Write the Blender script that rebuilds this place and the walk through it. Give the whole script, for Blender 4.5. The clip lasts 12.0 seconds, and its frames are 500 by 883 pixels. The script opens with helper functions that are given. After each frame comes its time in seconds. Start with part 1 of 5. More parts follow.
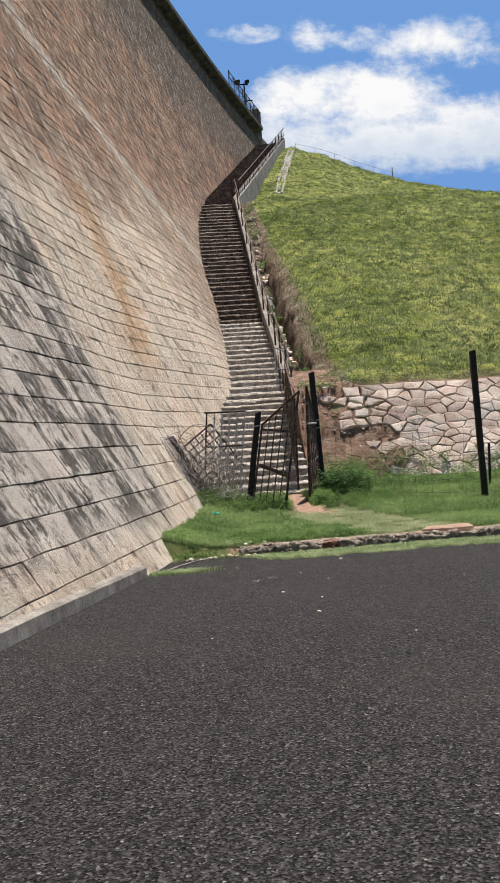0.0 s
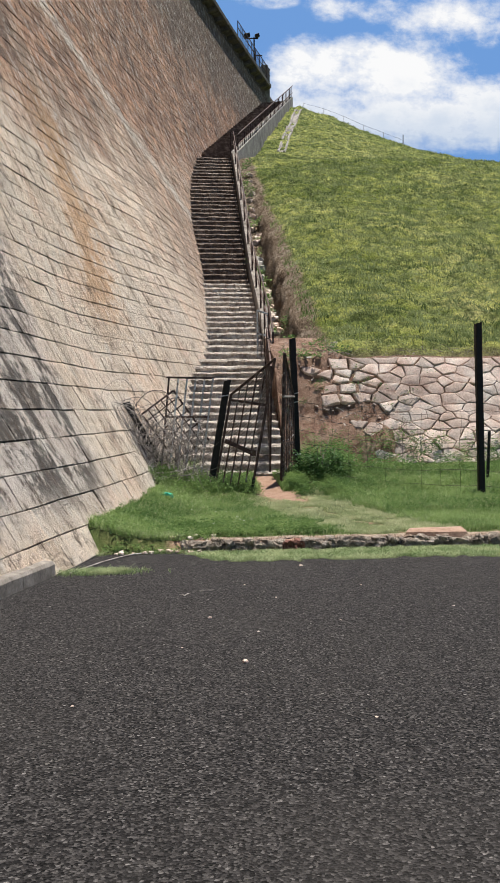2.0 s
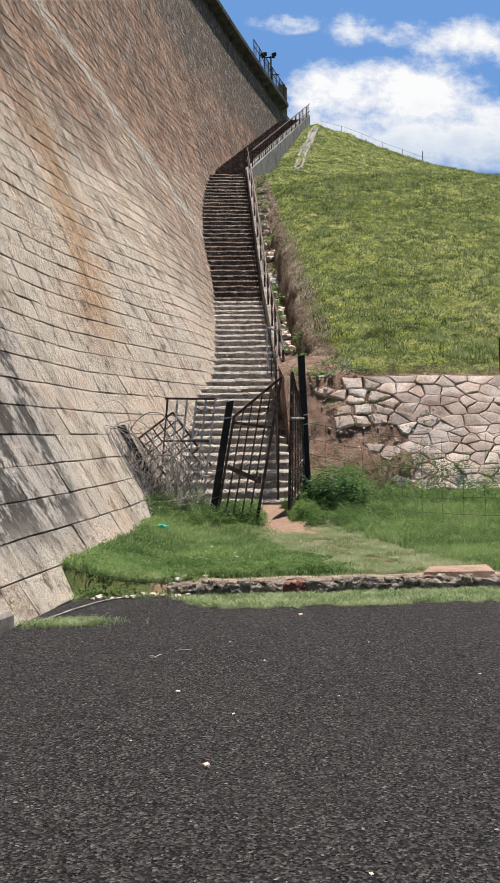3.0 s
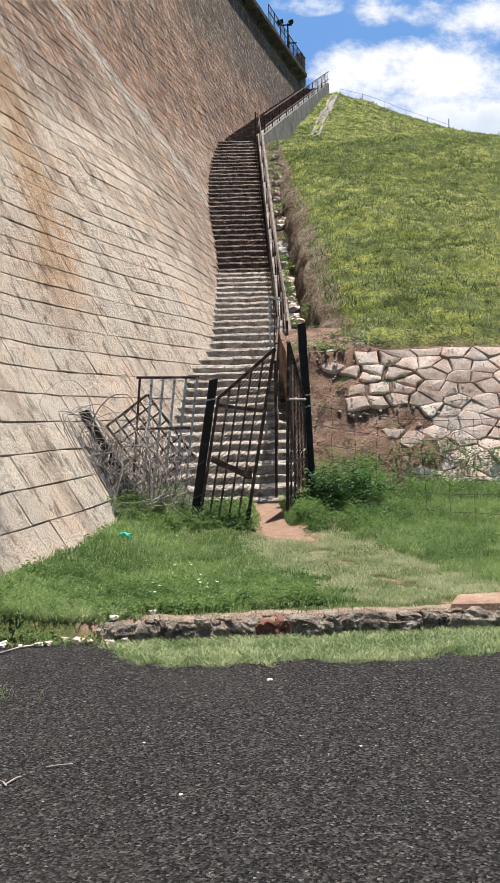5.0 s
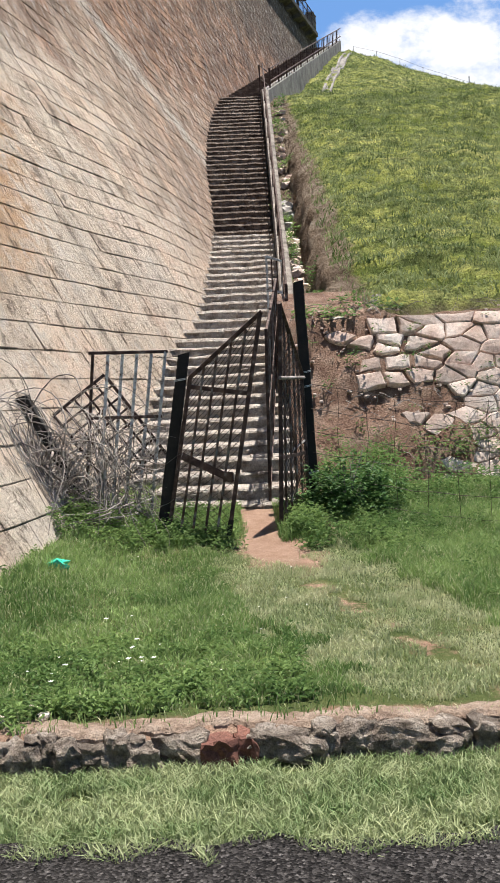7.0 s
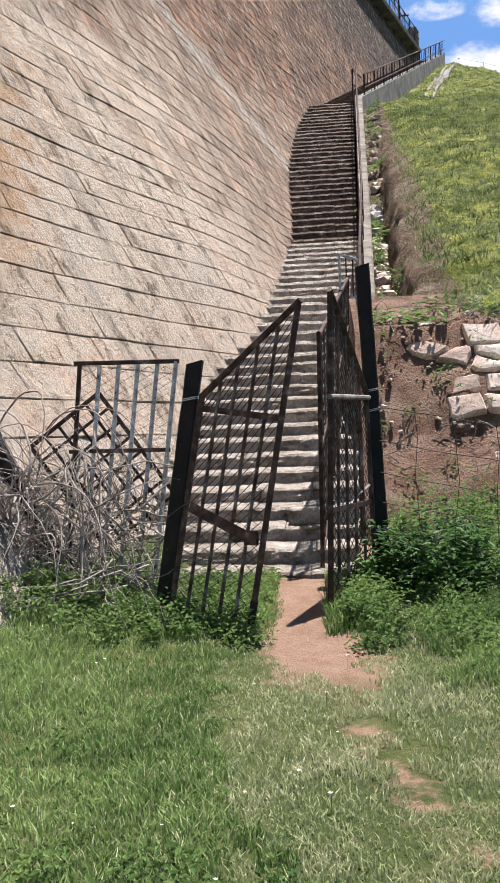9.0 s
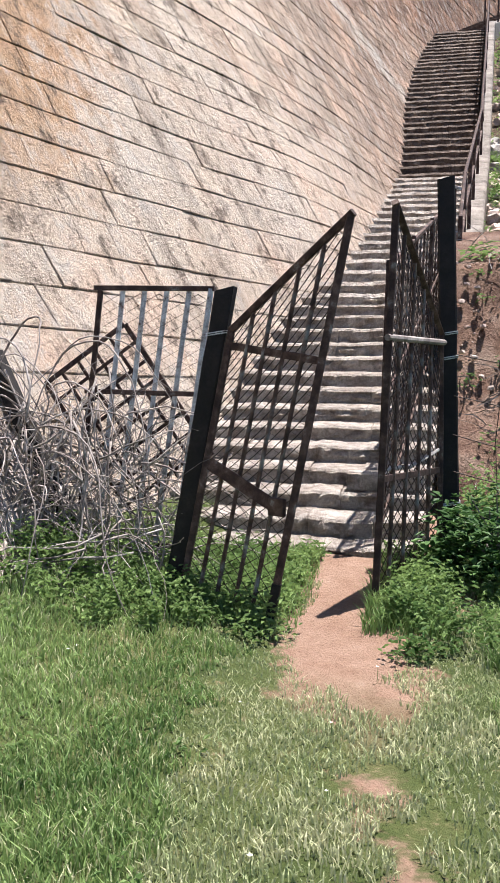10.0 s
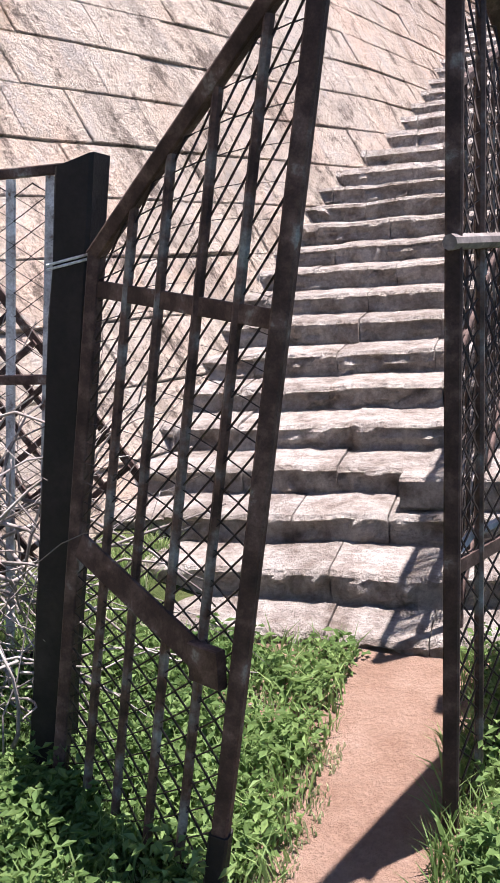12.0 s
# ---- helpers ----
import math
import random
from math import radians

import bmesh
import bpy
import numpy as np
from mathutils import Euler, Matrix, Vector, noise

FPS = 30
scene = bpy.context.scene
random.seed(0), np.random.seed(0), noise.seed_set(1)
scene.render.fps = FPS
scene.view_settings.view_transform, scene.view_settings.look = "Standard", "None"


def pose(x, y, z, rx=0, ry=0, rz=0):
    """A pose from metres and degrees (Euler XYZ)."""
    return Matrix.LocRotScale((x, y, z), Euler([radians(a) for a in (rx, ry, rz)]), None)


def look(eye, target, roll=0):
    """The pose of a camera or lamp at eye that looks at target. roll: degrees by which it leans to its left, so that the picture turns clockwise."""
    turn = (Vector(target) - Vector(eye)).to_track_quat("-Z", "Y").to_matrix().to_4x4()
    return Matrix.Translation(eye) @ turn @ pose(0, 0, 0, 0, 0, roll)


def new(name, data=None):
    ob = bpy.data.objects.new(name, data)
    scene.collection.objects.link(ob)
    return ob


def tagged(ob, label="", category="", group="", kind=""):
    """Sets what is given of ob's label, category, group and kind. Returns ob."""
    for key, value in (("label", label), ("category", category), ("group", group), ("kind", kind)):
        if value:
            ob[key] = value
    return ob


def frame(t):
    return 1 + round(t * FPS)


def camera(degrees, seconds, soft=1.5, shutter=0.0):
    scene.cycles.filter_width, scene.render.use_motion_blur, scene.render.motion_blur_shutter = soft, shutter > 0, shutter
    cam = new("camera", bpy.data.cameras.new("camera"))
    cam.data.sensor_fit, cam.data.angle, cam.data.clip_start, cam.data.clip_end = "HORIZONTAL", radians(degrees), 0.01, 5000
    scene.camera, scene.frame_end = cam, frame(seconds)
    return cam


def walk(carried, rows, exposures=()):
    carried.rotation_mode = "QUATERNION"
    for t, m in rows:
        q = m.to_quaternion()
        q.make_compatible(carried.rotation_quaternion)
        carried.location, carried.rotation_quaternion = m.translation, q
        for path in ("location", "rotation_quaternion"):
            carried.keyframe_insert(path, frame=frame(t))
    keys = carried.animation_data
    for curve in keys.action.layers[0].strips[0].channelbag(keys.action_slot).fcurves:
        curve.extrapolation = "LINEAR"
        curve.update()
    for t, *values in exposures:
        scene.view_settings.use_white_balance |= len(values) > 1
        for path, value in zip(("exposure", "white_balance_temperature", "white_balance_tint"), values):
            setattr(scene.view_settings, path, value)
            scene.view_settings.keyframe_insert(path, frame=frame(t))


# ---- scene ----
cam = camera(30.8, 12.0, soft=1.0)
PATH = [
    (0, (-1.206, -6.008, 1.639), (-1.006, -4.018, 1.638), -4.0),
    (0.5, (-1.075, -5.424, 1.619), (-0.897, -3.432, 1.585), -3.5),
    (1, (-0.839, -4.841, 1.639), (-0.602, -2.857, 1.553), -2.1),
    (1.5, (-0.698, -4.356, 1.613), (-0.507, -2.367, 1.525), -0.3),
    (2, (-0.462, -3.697, 1.643), (-0.252, -1.709, 1.578), -0.6),
    (2.5, (-0.255, -3.122, 1.646), (-0.098, -1.129, 1.618), -0.2),
    (3, (-0.042, -2.46, 1.663), (0.119, -0.467, 1.647), -0.9),
    (3.2, (0.058, -2.206, 1.631), (0.23, -0.214, 1.613), -1.1),
    (4.8, (0.66, -0.205, 1.618), (0.763, 1.791, 1.537), -2.0),
    (5, (0.702, 0.102, 1.628), (0.799, 2.099, 1.584), -1.7),
    (5.5, (0.93, 0.763, 1.645), (1.073, 2.758, 1.637), -0.3),
    (6, (1.021, 1.406, 1.66), (1.105, 3.403, 1.612), -0.5),
    (6.5, (1.12, 2.127, 1.677), (1.203, 4.123, 1.58), -1.6),
    (7, (1.221, 2.76, 1.682), (1.274, 4.757, 1.593), -2.6),
    (7.2, (1.255, 3.053, 1.681), (1.267, 5.051, 1.602), -2.5),
    (8.8, (1.72, 5.274, 1.596), (1.567, 7.268, 1.592), -2.2),
    (9, (1.784, 5.553, 1.633), (1.613, 7.546, 1.624), -2.2),
    (9.5, (1.89, 6.231, 1.662), (1.555, 8.196, 1.494), -1.5),
    (10, (2.143, 6.814, 1.598), (1.724, 8.766, 1.483), 0.6),
    (10.5, (2.278, 7.72, 1.52), (1.68, 9.617, 1.317), -2.4),
    (11, (2.312, 8.524, 1.539), (1.829, 10.458, 1.372), -3.4),
    (11.5, (2.162, 9.183, 1.724), (1.55, 11.068, 1.451), -3.1),
    (12, (2.008, 9.877, 1.832), (1.398, 11.752, 1.498), -3.9),
]
walk(cam, [(t, look(eye, target, roll)) for t, eye, target, roll in PATH], [(0.0, 0.88, 6500, 10), (3.0, 0.90, 6450, 10), (5.0, 1.08, 6450, 10), (7.0, 1.13, 6450, 11), (9.0, 1.17, 6350, 14), (9.5, 1.38, 6250, 16), (10.5, 1.48, 6200, 16), (11.0, 1.56, 6150, 20), (12.0, 1.63, 6100, 23)])

# ---- light ----
world = bpy.data.worlds.new("sky")
scene.world = world
world.use_nodes = True
wn = world.node_tree
sky = wn.nodes.new("ShaderNodeTexSky")
sky.sky_type = 'NISHITA'
sky.sun_disc = False
sky.ozone_density, sky.dust_density = 6.0, 0.0
TO_SUN = Vector((0.153, 0.105, 0.983)).normalized()
sky.sun_elevation = math.asin(TO_SUN.z)
sky.sun_rotation = math.atan2(TO_SUN.x, TO_SUN.y)
wn.nodes["Background"].inputs[1].default_value = 0.06
wn.links.new(sky.outputs[0], wn.nodes["Background"].inputs[0])
sun_data = bpy.data.lights.new("sun", 'SUN')
sun_data.energy, sun_data.angle, sun_data.color = 5.0, radians(0.5), (1.0, 0.945, 0.86)
sun = new("sun", sun_data)
sun.matrix_world = look(TO_SUN * 100, (0, 0, 0))


# ---- materials ----
def links(mat):
    mat.use_nodes = True
    return mat.node_tree, mat.node_tree.nodes["Principled BSDF"]


def node(nt, kind, **inputs):
    n = nt.nodes.new(kind)
    for key, value in inputs.items():
        n.inputs[key].default_value = value
    return n


def noise_tex(nt, vec, scale, detail=5.0, rough=0.6):
    n = node(nt, "ShaderNodeTexNoise", Scale=scale, Detail=detail, Roughness=rough)
    nt.links.new(vec, n.inputs["Vector"])
    return n.outputs["Fac"]


def ramp(nt, fac, stops):
    r = nt.nodes.new("ShaderNodeValToRGB")
    el = r.color_ramp.elements
    while len(el) < len(stops):
        el.new(0.5)
    for e, (p, c) in zip(el, stops):
        e.position, e.color = p, (*c, 1) if len(c) == 3 else c
    nt.links.new(fac, r.inputs[0])
    return r.outputs[0]


def mixed(nt, fac, a, b, how='MIX'):
    m = nt.nodes.new("ShaderNodeMix")
    m.data_type, m.blend_type = 'RGBA', how
    for sock, v in ((m.inputs[0], fac), (m.inputs[6], a), (m.inputs[7], b)):
        if isinstance(v, (int, float)):
            sock.default_value = v
        elif isinstance(v, tuple):
            sock.default_value = (*v, 1)
        else:
            nt.links.new(v, sock)
    return m.outputs[2]


def calc(nt, op, a, b=0.0, c=0.0):
    m = nt.nodes.new("ShaderNodeMath")
    m.operation = op
    for i, v in enumerate((a, b, c)):
        if isinstance(v, (int, float)):
            m.inputs[i].default_value = v
        else:
            nt.links.new(v, m.inputs[i])
    return m.outputs[0]


def smooth(nt, v, lo, hi):
    n = nt.nodes.new("ShaderNodeMapRange")
    n.interpolation_type = 'SMOOTHSTEP'
    n.inputs[1].default_value, n.inputs[2].default_value = lo, hi
    nt.links.new(v, n.inputs[0])
    return n.outputs[0]


def place(nt):
    """World place (all large meshes stand at the origin) as vector, x, y, z."""
    g = nt.nodes.new("ShaderNodeNewGeometry")
    s = nt.nodes.new("ShaderNodeSeparateXYZ")
    nt.links.new(g.outputs["Position"], s.inputs[0])
    return g.outputs["Position"], s.outputs[0], s.outputs[1], s.outputs[2], g.outputs["Random Per Island"]


def bumped(nt, b, height, strength, dist):
    n = nt.nodes.new("ShaderNodeBump")
    n.inputs["Strength"].default_value, n.inputs["Distance"].default_value = strength, dist
    nt.links.new(height, n.inputs["Height"])
    nt.links.new(n.outputs[0], b.inputs["Normal"])


def surface(name, stops, coarse=3.0, fine=40.0, rough=0.85, bump=0.4, depth=0.02, metal=0.0, island=0.25):
    """A rough two-scale material: stops along a coarse noise, darkened and lightened by a fine one."""
    mat = bpy.data.materials.new(name)
    nt, b = links(mat)
    pos, x, y, z, isl = place(nt)
    info = nt.nodes.new("ShaderNodeObjectInfo")
    c = noise_tex(nt, pos, coarse)
    f = noise_tex(nt, pos, fine, 6.0, 0.7)
    col = ramp(nt, c, stops)
    grain = ramp(nt, f, [(0.25, (0.55, 0.55, 0.55)), (0.75, (1.3, 1.3, 1.3))])
    col = mixed(nt, 1.0, col, grain, 'MULTIPLY')
    vary = calc(nt, 'MULTIPLY_ADD', calc(nt, 'ADD', isl, info.outputs["Random"]), island, 1 - island)
    comb = nt.nodes.new("ShaderNodeCombineXYZ")
    for i in range(3):
        nt.links.new(vary, comb.inputs[i])
    col = mixed(nt, 1.0, col, comb.outputs[0], 'MULTIPLY')
    nt.links.new(col, b.inputs["Base Color"])
    b.inputs["Roughness"].default_value, b.inputs["Metallic"].default_value = rough, metal
    b.inputs["Specular IOR Level"].default_value = 0.3
    bumped(nt, b, calc(nt, 'ADD', f, c), bump, depth)
    return mat


def masonry_material(name, mortar=False):
    """Dam masonry: cream granite, rust-red and orange runs, black lichen low down, pale lime runs."""
    mat = bpy.data.materials.new(name)
    nt, b = links(mat)
    pos, x, y, z, isl = place(nt)
    stretch = nt.nodes.new("ShaderNodeMapping")
    stretch.inputs["Scale"].default_value = (0.6, 1.0, 0.35)
    nt.links.new(pos, stretch.inputs[0])
    big = noise_tex(nt, stretch.outputs[0], 0.55, 6.0, 0.65)
    mid = noise_tex(nt, pos, 4.0, 6.0, 0.7)
    fine = noise_tex(nt, pos, 38.0, 6.0, 0.75)
    col = ramp(nt, big, [(0.25, (0.70, 0.55, 0.42)), (0.45, (0.86, 0.76, 0.63)), (0.7, (0.90, 0.84, 0.75))])
    col = mixed(nt, 0.35, col, ramp(nt, mid, [(0.3, (0.42, 0.32, 0.24)), (0.56, (0.90, 0.82, 0.72))]))
    tone = ramp(nt, isl, [(0.0, (0.76, 0.70, 0.64)), (0.5, (1.02, 0.99, 0.96)), (1.0, (1.25, 1.22, 1.18))])
    col = mixed(nt, 0.8, col, tone, 'MULTIPLY')
    hue = noise_tex(nt, pos, 0.9, 4.0, 0.6)
    col = mixed(nt, 0.75, col, ramp(nt, hue, [(0.32, (1.10, 0.94, 0.84)), (0.5, (1.0, 0.97, 0.92)), (0.68, (0.95, 0.96, 0.94))]), 'MULTIPLY')
    pit = noise_tex(nt, pos, 11.0, 6.0, 0.75)
    col = mixed(nt, calc(nt, 'MULTIPLY', smooth(nt, pit, 0.57, 0.66), 0.6), col, (0.20, 0.15, 0.115))
    # high part: brown and rust
    up = calc(nt, 'ADD', calc(nt, 'MULTIPLY_ADD', y, -0.13, z), calc(nt, 'MULTIPLY', big, 9.0))
    red = calc(nt, 'MAXIMUM', smooth(nt, up, 8.8, 12.8), calc(nt, 'MULTIPLY', smooth(nt, calc(nt, 'MULTIPLY_ADD', big, 9.0, y), 21.0, 31.0), 0.65))
    rust = ramp(nt, mid, [(0.3, (0.10, 0.048, 0.028)), (0.5, (0.29, 0.165, 0.10)), (0.72, (0.54, 0.39, 0.27))])
    zone = nt.nodes.new("ShaderNodeMapping")
    zone.inputs["Scale"].default_value = (0.5, 1.0, 0.3)
    nt.links.new(pos, zone.inputs[0])
    zn = noise_tex(nt, zone.outputs[0], 0.42, 6.0, 0.7)
    rust = mixed(nt, 0.85, rust, ramp(nt, zn, [(0.36, (0.40, 0.33, 0.28)), (0.46, (0.92, 0.72, 0.56)), (0.53, (1.15, 0.92, 0.71)), (0.62, (1.15, 1.15, 1.05))]), 'MULTIPLY')
    rust = mixed(nt, 0.7, rust, ramp(nt, isl, [(0.0, (0.45, 0.42, 0.40)), (0.6, (1.0, 1.0, 1.0)), (1.0, (1.7, 1.6, 1.5))]), 'MULTIPLY')
    col = mixed(nt, calc(nt, 'MULTIPLY', red, 0.88), col, rust)
    grey = calc(nt, 'MULTIPLY', smooth(nt, calc(nt, 'MULTIPLY_ADD', z, 1.0, calc(nt, 'MULTIPLY', big, 6.0)), 21.5, 25.0), 0.8)
    col = mixed(nt, grey, col, (0.13, 0.105, 0.08))
    # orange run down the face
    run = calc(nt, 'ADD', calc(nt, 'MULTIPLY_ADD', z, -0.55, y), calc(nt, 'MULTIPLY', mid, 3.2))
    o = calc(nt, 'MULTIPLY', smooth(nt, run, 12.6, 13.5), calc(nt, 'SUBTRACT', 1.0, smooth(nt, run, 13.7, 14.9)))
    o = calc(nt, 'MULTIPLY', o, calc(nt, 'MULTIPLY', smooth(nt, z, 2.6, 4.2), calc(nt, 'SUBTRACT', 1.0, smooth(nt, z, 7.0, 10.0))))
    col = mixed(nt, calc(nt, 'MULTIPLY', o, 0.7), col, (0.60, 0.33, 0.13))
    # pale lime runs
    w = calc(nt, 'ADD', calc(nt, 'MULTIPLY_ADD', z, 2.2, y), calc(nt, 'MULTIPLY', mid, 6.0))
    lime = calc(nt, 'MULTIPLY', smooth(nt, w, 51.0, 52.0), calc(nt, 'SUBTRACT', 1.0, smooth(nt, w, 52.4, 54.0)))
    col = mixed(nt, calc(nt, 'MULTIPLY', lime, 0.7), col, (0.74, 0.68, 0.58))
    # black lichen
    turn = nt.nodes.new("ShaderNodeMapping")
    turn.inputs["Rotation"].default_value = (0, 0.52, 0)
    nt.links.new(pos, turn.inputs[0])
    sv = nt.nodes.new("ShaderNodeMapping")
    sv.inputs["Scale"].default_value = (1.0, 1.7, 0.9)
    nt.links.new(turn.outputs[0], sv.inputs[0])
    edge = calc(nt, 'ADD', calc(nt, 'MULTIPLY_ADD', z, -0.35, y), calc(nt, 'MULTIPLY', big, 2.5))
    low = calc(nt, 'SUBTRACT', 1.0, smooth(nt, edge, 9.2, 10.3))
    low = calc(nt, 'MULTIPLY', low, smooth(nt, z, 0.25, 1.0))
    blot = noise_tex(nt, sv.outputs[0], 1.4, 9.0, 0.8)
    col = mixed(nt, calc(nt, 'MULTIPLY', low, 0.55), col, ramp(nt, mid, [(0.35, (0.60, 0.55, 0.52)), (0.6, (0.86, 0.82, 0.79))]))
    lich = calc(nt, 'MULTIPLY', low, smooth(nt, calc(nt, 'ADD', calc(nt, 'MULTIPLY', isl, 0.10), calc(nt, 'ADD', calc(nt, 'MULTIPLY', blot, 0.75), calc(nt, 'MULTIPLY', pit, 0.25))), 0.525, 0.575))
    col = mixed(nt, calc(nt, 'MULTIPLY', lich, 0.92), col, (0.045, 0.042, 0.038))
    spots = smooth(nt, calc(nt, 'ADD', calc(nt, 'MULTIPLY', mid, 0.6), calc(nt, 'MULTIPLY', fine, 0.5)), 0.585, 0.70)
    col = mixed(nt, calc(nt, 'MULTIPLY', spots, 0.7), col, (0.12, 0.10, 0.085))
    grain = ramp(nt, fine, [(0.3, (0.48, 0.46, 0.44)), (0.46, (1.06, 1.05, 1.03)), (0.7, (1.34, 1.34, 1.34))])
    col = mixed(nt, 1.0, col, grain, 'MULTIPLY')
    # chips and damp streaks running down the batter
    chip = noise_tex(nt, sv.outputs[0], 2.3, 9.0, 0.82)
    col = mixed(nt, calc(nt, 'MULTIPLY', smooth(nt, chip, 0.52, 0.61), 0.80), col, ramp(nt, fine, [(0.3, (0.07, 0.05, 0.04)), (0.7, (0.24, 0.18, 0.135))]))
    col = mixed(nt, calc(nt, 'MULTIPLY', smooth(nt, chip, 0.49, 0.38), 0.62), col, (0.84, 0.78, 0.69))
    sw = nt.nodes.new("ShaderNodeMapping")
    sw.inputs["Scale"].default_value = (0.25, 1.0, 0.07)
    nt.links.new(turn.outputs[0], sw.inputs[0])
    streak = smooth(nt, noise_tex(nt, sw.outputs[0], 1.5, 6.0, 0.65), 0.52, 0.66)
    col = mixed(nt, calc(nt, 'MULTIPLY', streak, 0.32), col, (0.15, 0.11, 0.08))
    col = mixed(nt, 1.0, col, (0.33, 0.31, 0.30) if mortar else (0.62, 0.61, 0.615), 'MULTIPLY')
    nt.links.new(col, b.inputs["Base Color"])
    b.inputs["Roughness"].default_value = 0.9
    b.inputs["Specular IOR Level"].default_value = 0.25
    bumped(nt, b, calc(nt, 'ADD', calc(nt, 'MULTIPLY', pit, -1.2), calc(nt, 'ADD', fine, calc(nt, 'MULTIPLY', mid, 2.0))), 0.9, 0.06)
    return mat


M_WALL = masonry_material("dam_masonry")
M_JOINT = masonry_material("dam_mortar", True)
M_CONC = surface("weathered_concrete", [(0.3, (0.12, 0.111, 0.096)), (0.5, (0.216, 0.198, 0.174)), (0.75, (0.312, 0.294, 0.264))], 2.0, 30.0)
M_STEP = surface("step_stone", [(0.3, (0.21, 0.165, 0.13)), (0.46, (0.40, 0.345, 0.295)), (0.64, (0.56, 0.51, 0.455))], 7.0, 38.0, bump=1.0, depth=0.06, island=0.2)
M_CREST = surface("weathered_crest_slab", [(0.3, (0.03, 0.026, 0.022)), (0.5, (0.06, 0.052, 0.043)), (0.75, (0.12, 0.105, 0.085))], 3.0, 30.0)
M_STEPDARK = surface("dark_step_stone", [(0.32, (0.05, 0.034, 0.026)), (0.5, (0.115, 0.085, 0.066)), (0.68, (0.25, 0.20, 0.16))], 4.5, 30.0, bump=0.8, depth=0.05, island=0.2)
M_STONE = surface("pink_granite", [(0.28, (0.36, 0.25, 0.20)), (0.48, (0.52, 0.405, 0.34)), (0.68, (0.60, 0.53, 0.47))], 2.2, 26.0, bump=0.7, island=0.34)
M_KERB = surface("kerb_stone", [(0.32, (0.10, 0.075, 0.058)), (0.48, (0.24, 0.195, 0.155)), (0.64, (0.42, 0.36, 0.30))], 12.0, 60.0, bump=1.0, depth=0.05, island=0.3)
M_DIRT = surface("red_earth", [(0.3, (0.168, 0.099, 0.066)), (0.5, (0.276, 0.18, 0.129)), (0.72, (0.372, 0.282, 0.216))], 3.5, 45.0, bump=0.6)
M_BANK = surface("red_bank_earth", [(0.3, (0.15, 0.075, 0.048)), (0.5, (0.29, 0.175, 0.12)), (0.72, (0.42, 0.30, 0.225))], 4.0, 45.0, bump=1.0, depth=0.08)
M_BLACK = surface("tarred_wood", [(0.3, (0.007, 0.006, 0.005)), (0.6, (0.016, 0.013, 0.011)), (0.8, (0.03, 0.024, 0.019))], 6.0, 60.0, rough=0.7, bump=0.3, depth=0.01)
M_RUST = surface("rusted_steel", [(0.3, (0.022, 0.013, 0.010)), (0.5, (0.058, 0.034, 0.026)), (0.62, (0.115, 0.075, 0.06)), (0.72, (0.25, 0.245, 0.22))], 11.0, 160.0, rough=0.75, bump=0.4, depth=0.004)
M_PALE = surface("faded_paint_steel", [(0.32, (0.12, 0.075, 0.055)), (0.42, (0.36, 0.36, 0.35)), (0.62, (0.58, 0.61, 0.61))], 16.0, 120.0, rough=0.6, bump=0.3, depth=0.004)
M_OLDPAINT = surface("worn_paint_steel", [(0.36, (0.035, 0.02, 0.015)), (0.5, (0.10, 0.06, 0.045)), (0.6, (0.16, 0.145, 0.13)), (0.74, (0.27, 0.30, 0.285))], 9.0, 120.0, rough=0.65, bump=0.4, depth=0.004)
M_PLINTH = surface("dirty_plinth_concrete", [(0.32, (0.078, 0.066, 0.054)), (0.5, (0.168, 0.147, 0.126)), (0.7, (0.252, 0.228, 0.198))], 3.5, 40.0)
M_WIRE = surface("rusty_wire", [(0.3, (0.024, 0.016, 0.012)), (0.7, (0.066, 0.048, 0.039))], 8.0, 60.0, rough=0.7, bump=0.1)
M_TWIG = surface("dry_twig", [(0.3, (0.10, 0.08, 0.068)), (0.5, (0.24, 0.21, 0.19)), (0.75, (0.44, 0.41, 0.38))], 5.0, 60.0, bump=0.2, island=0.45)


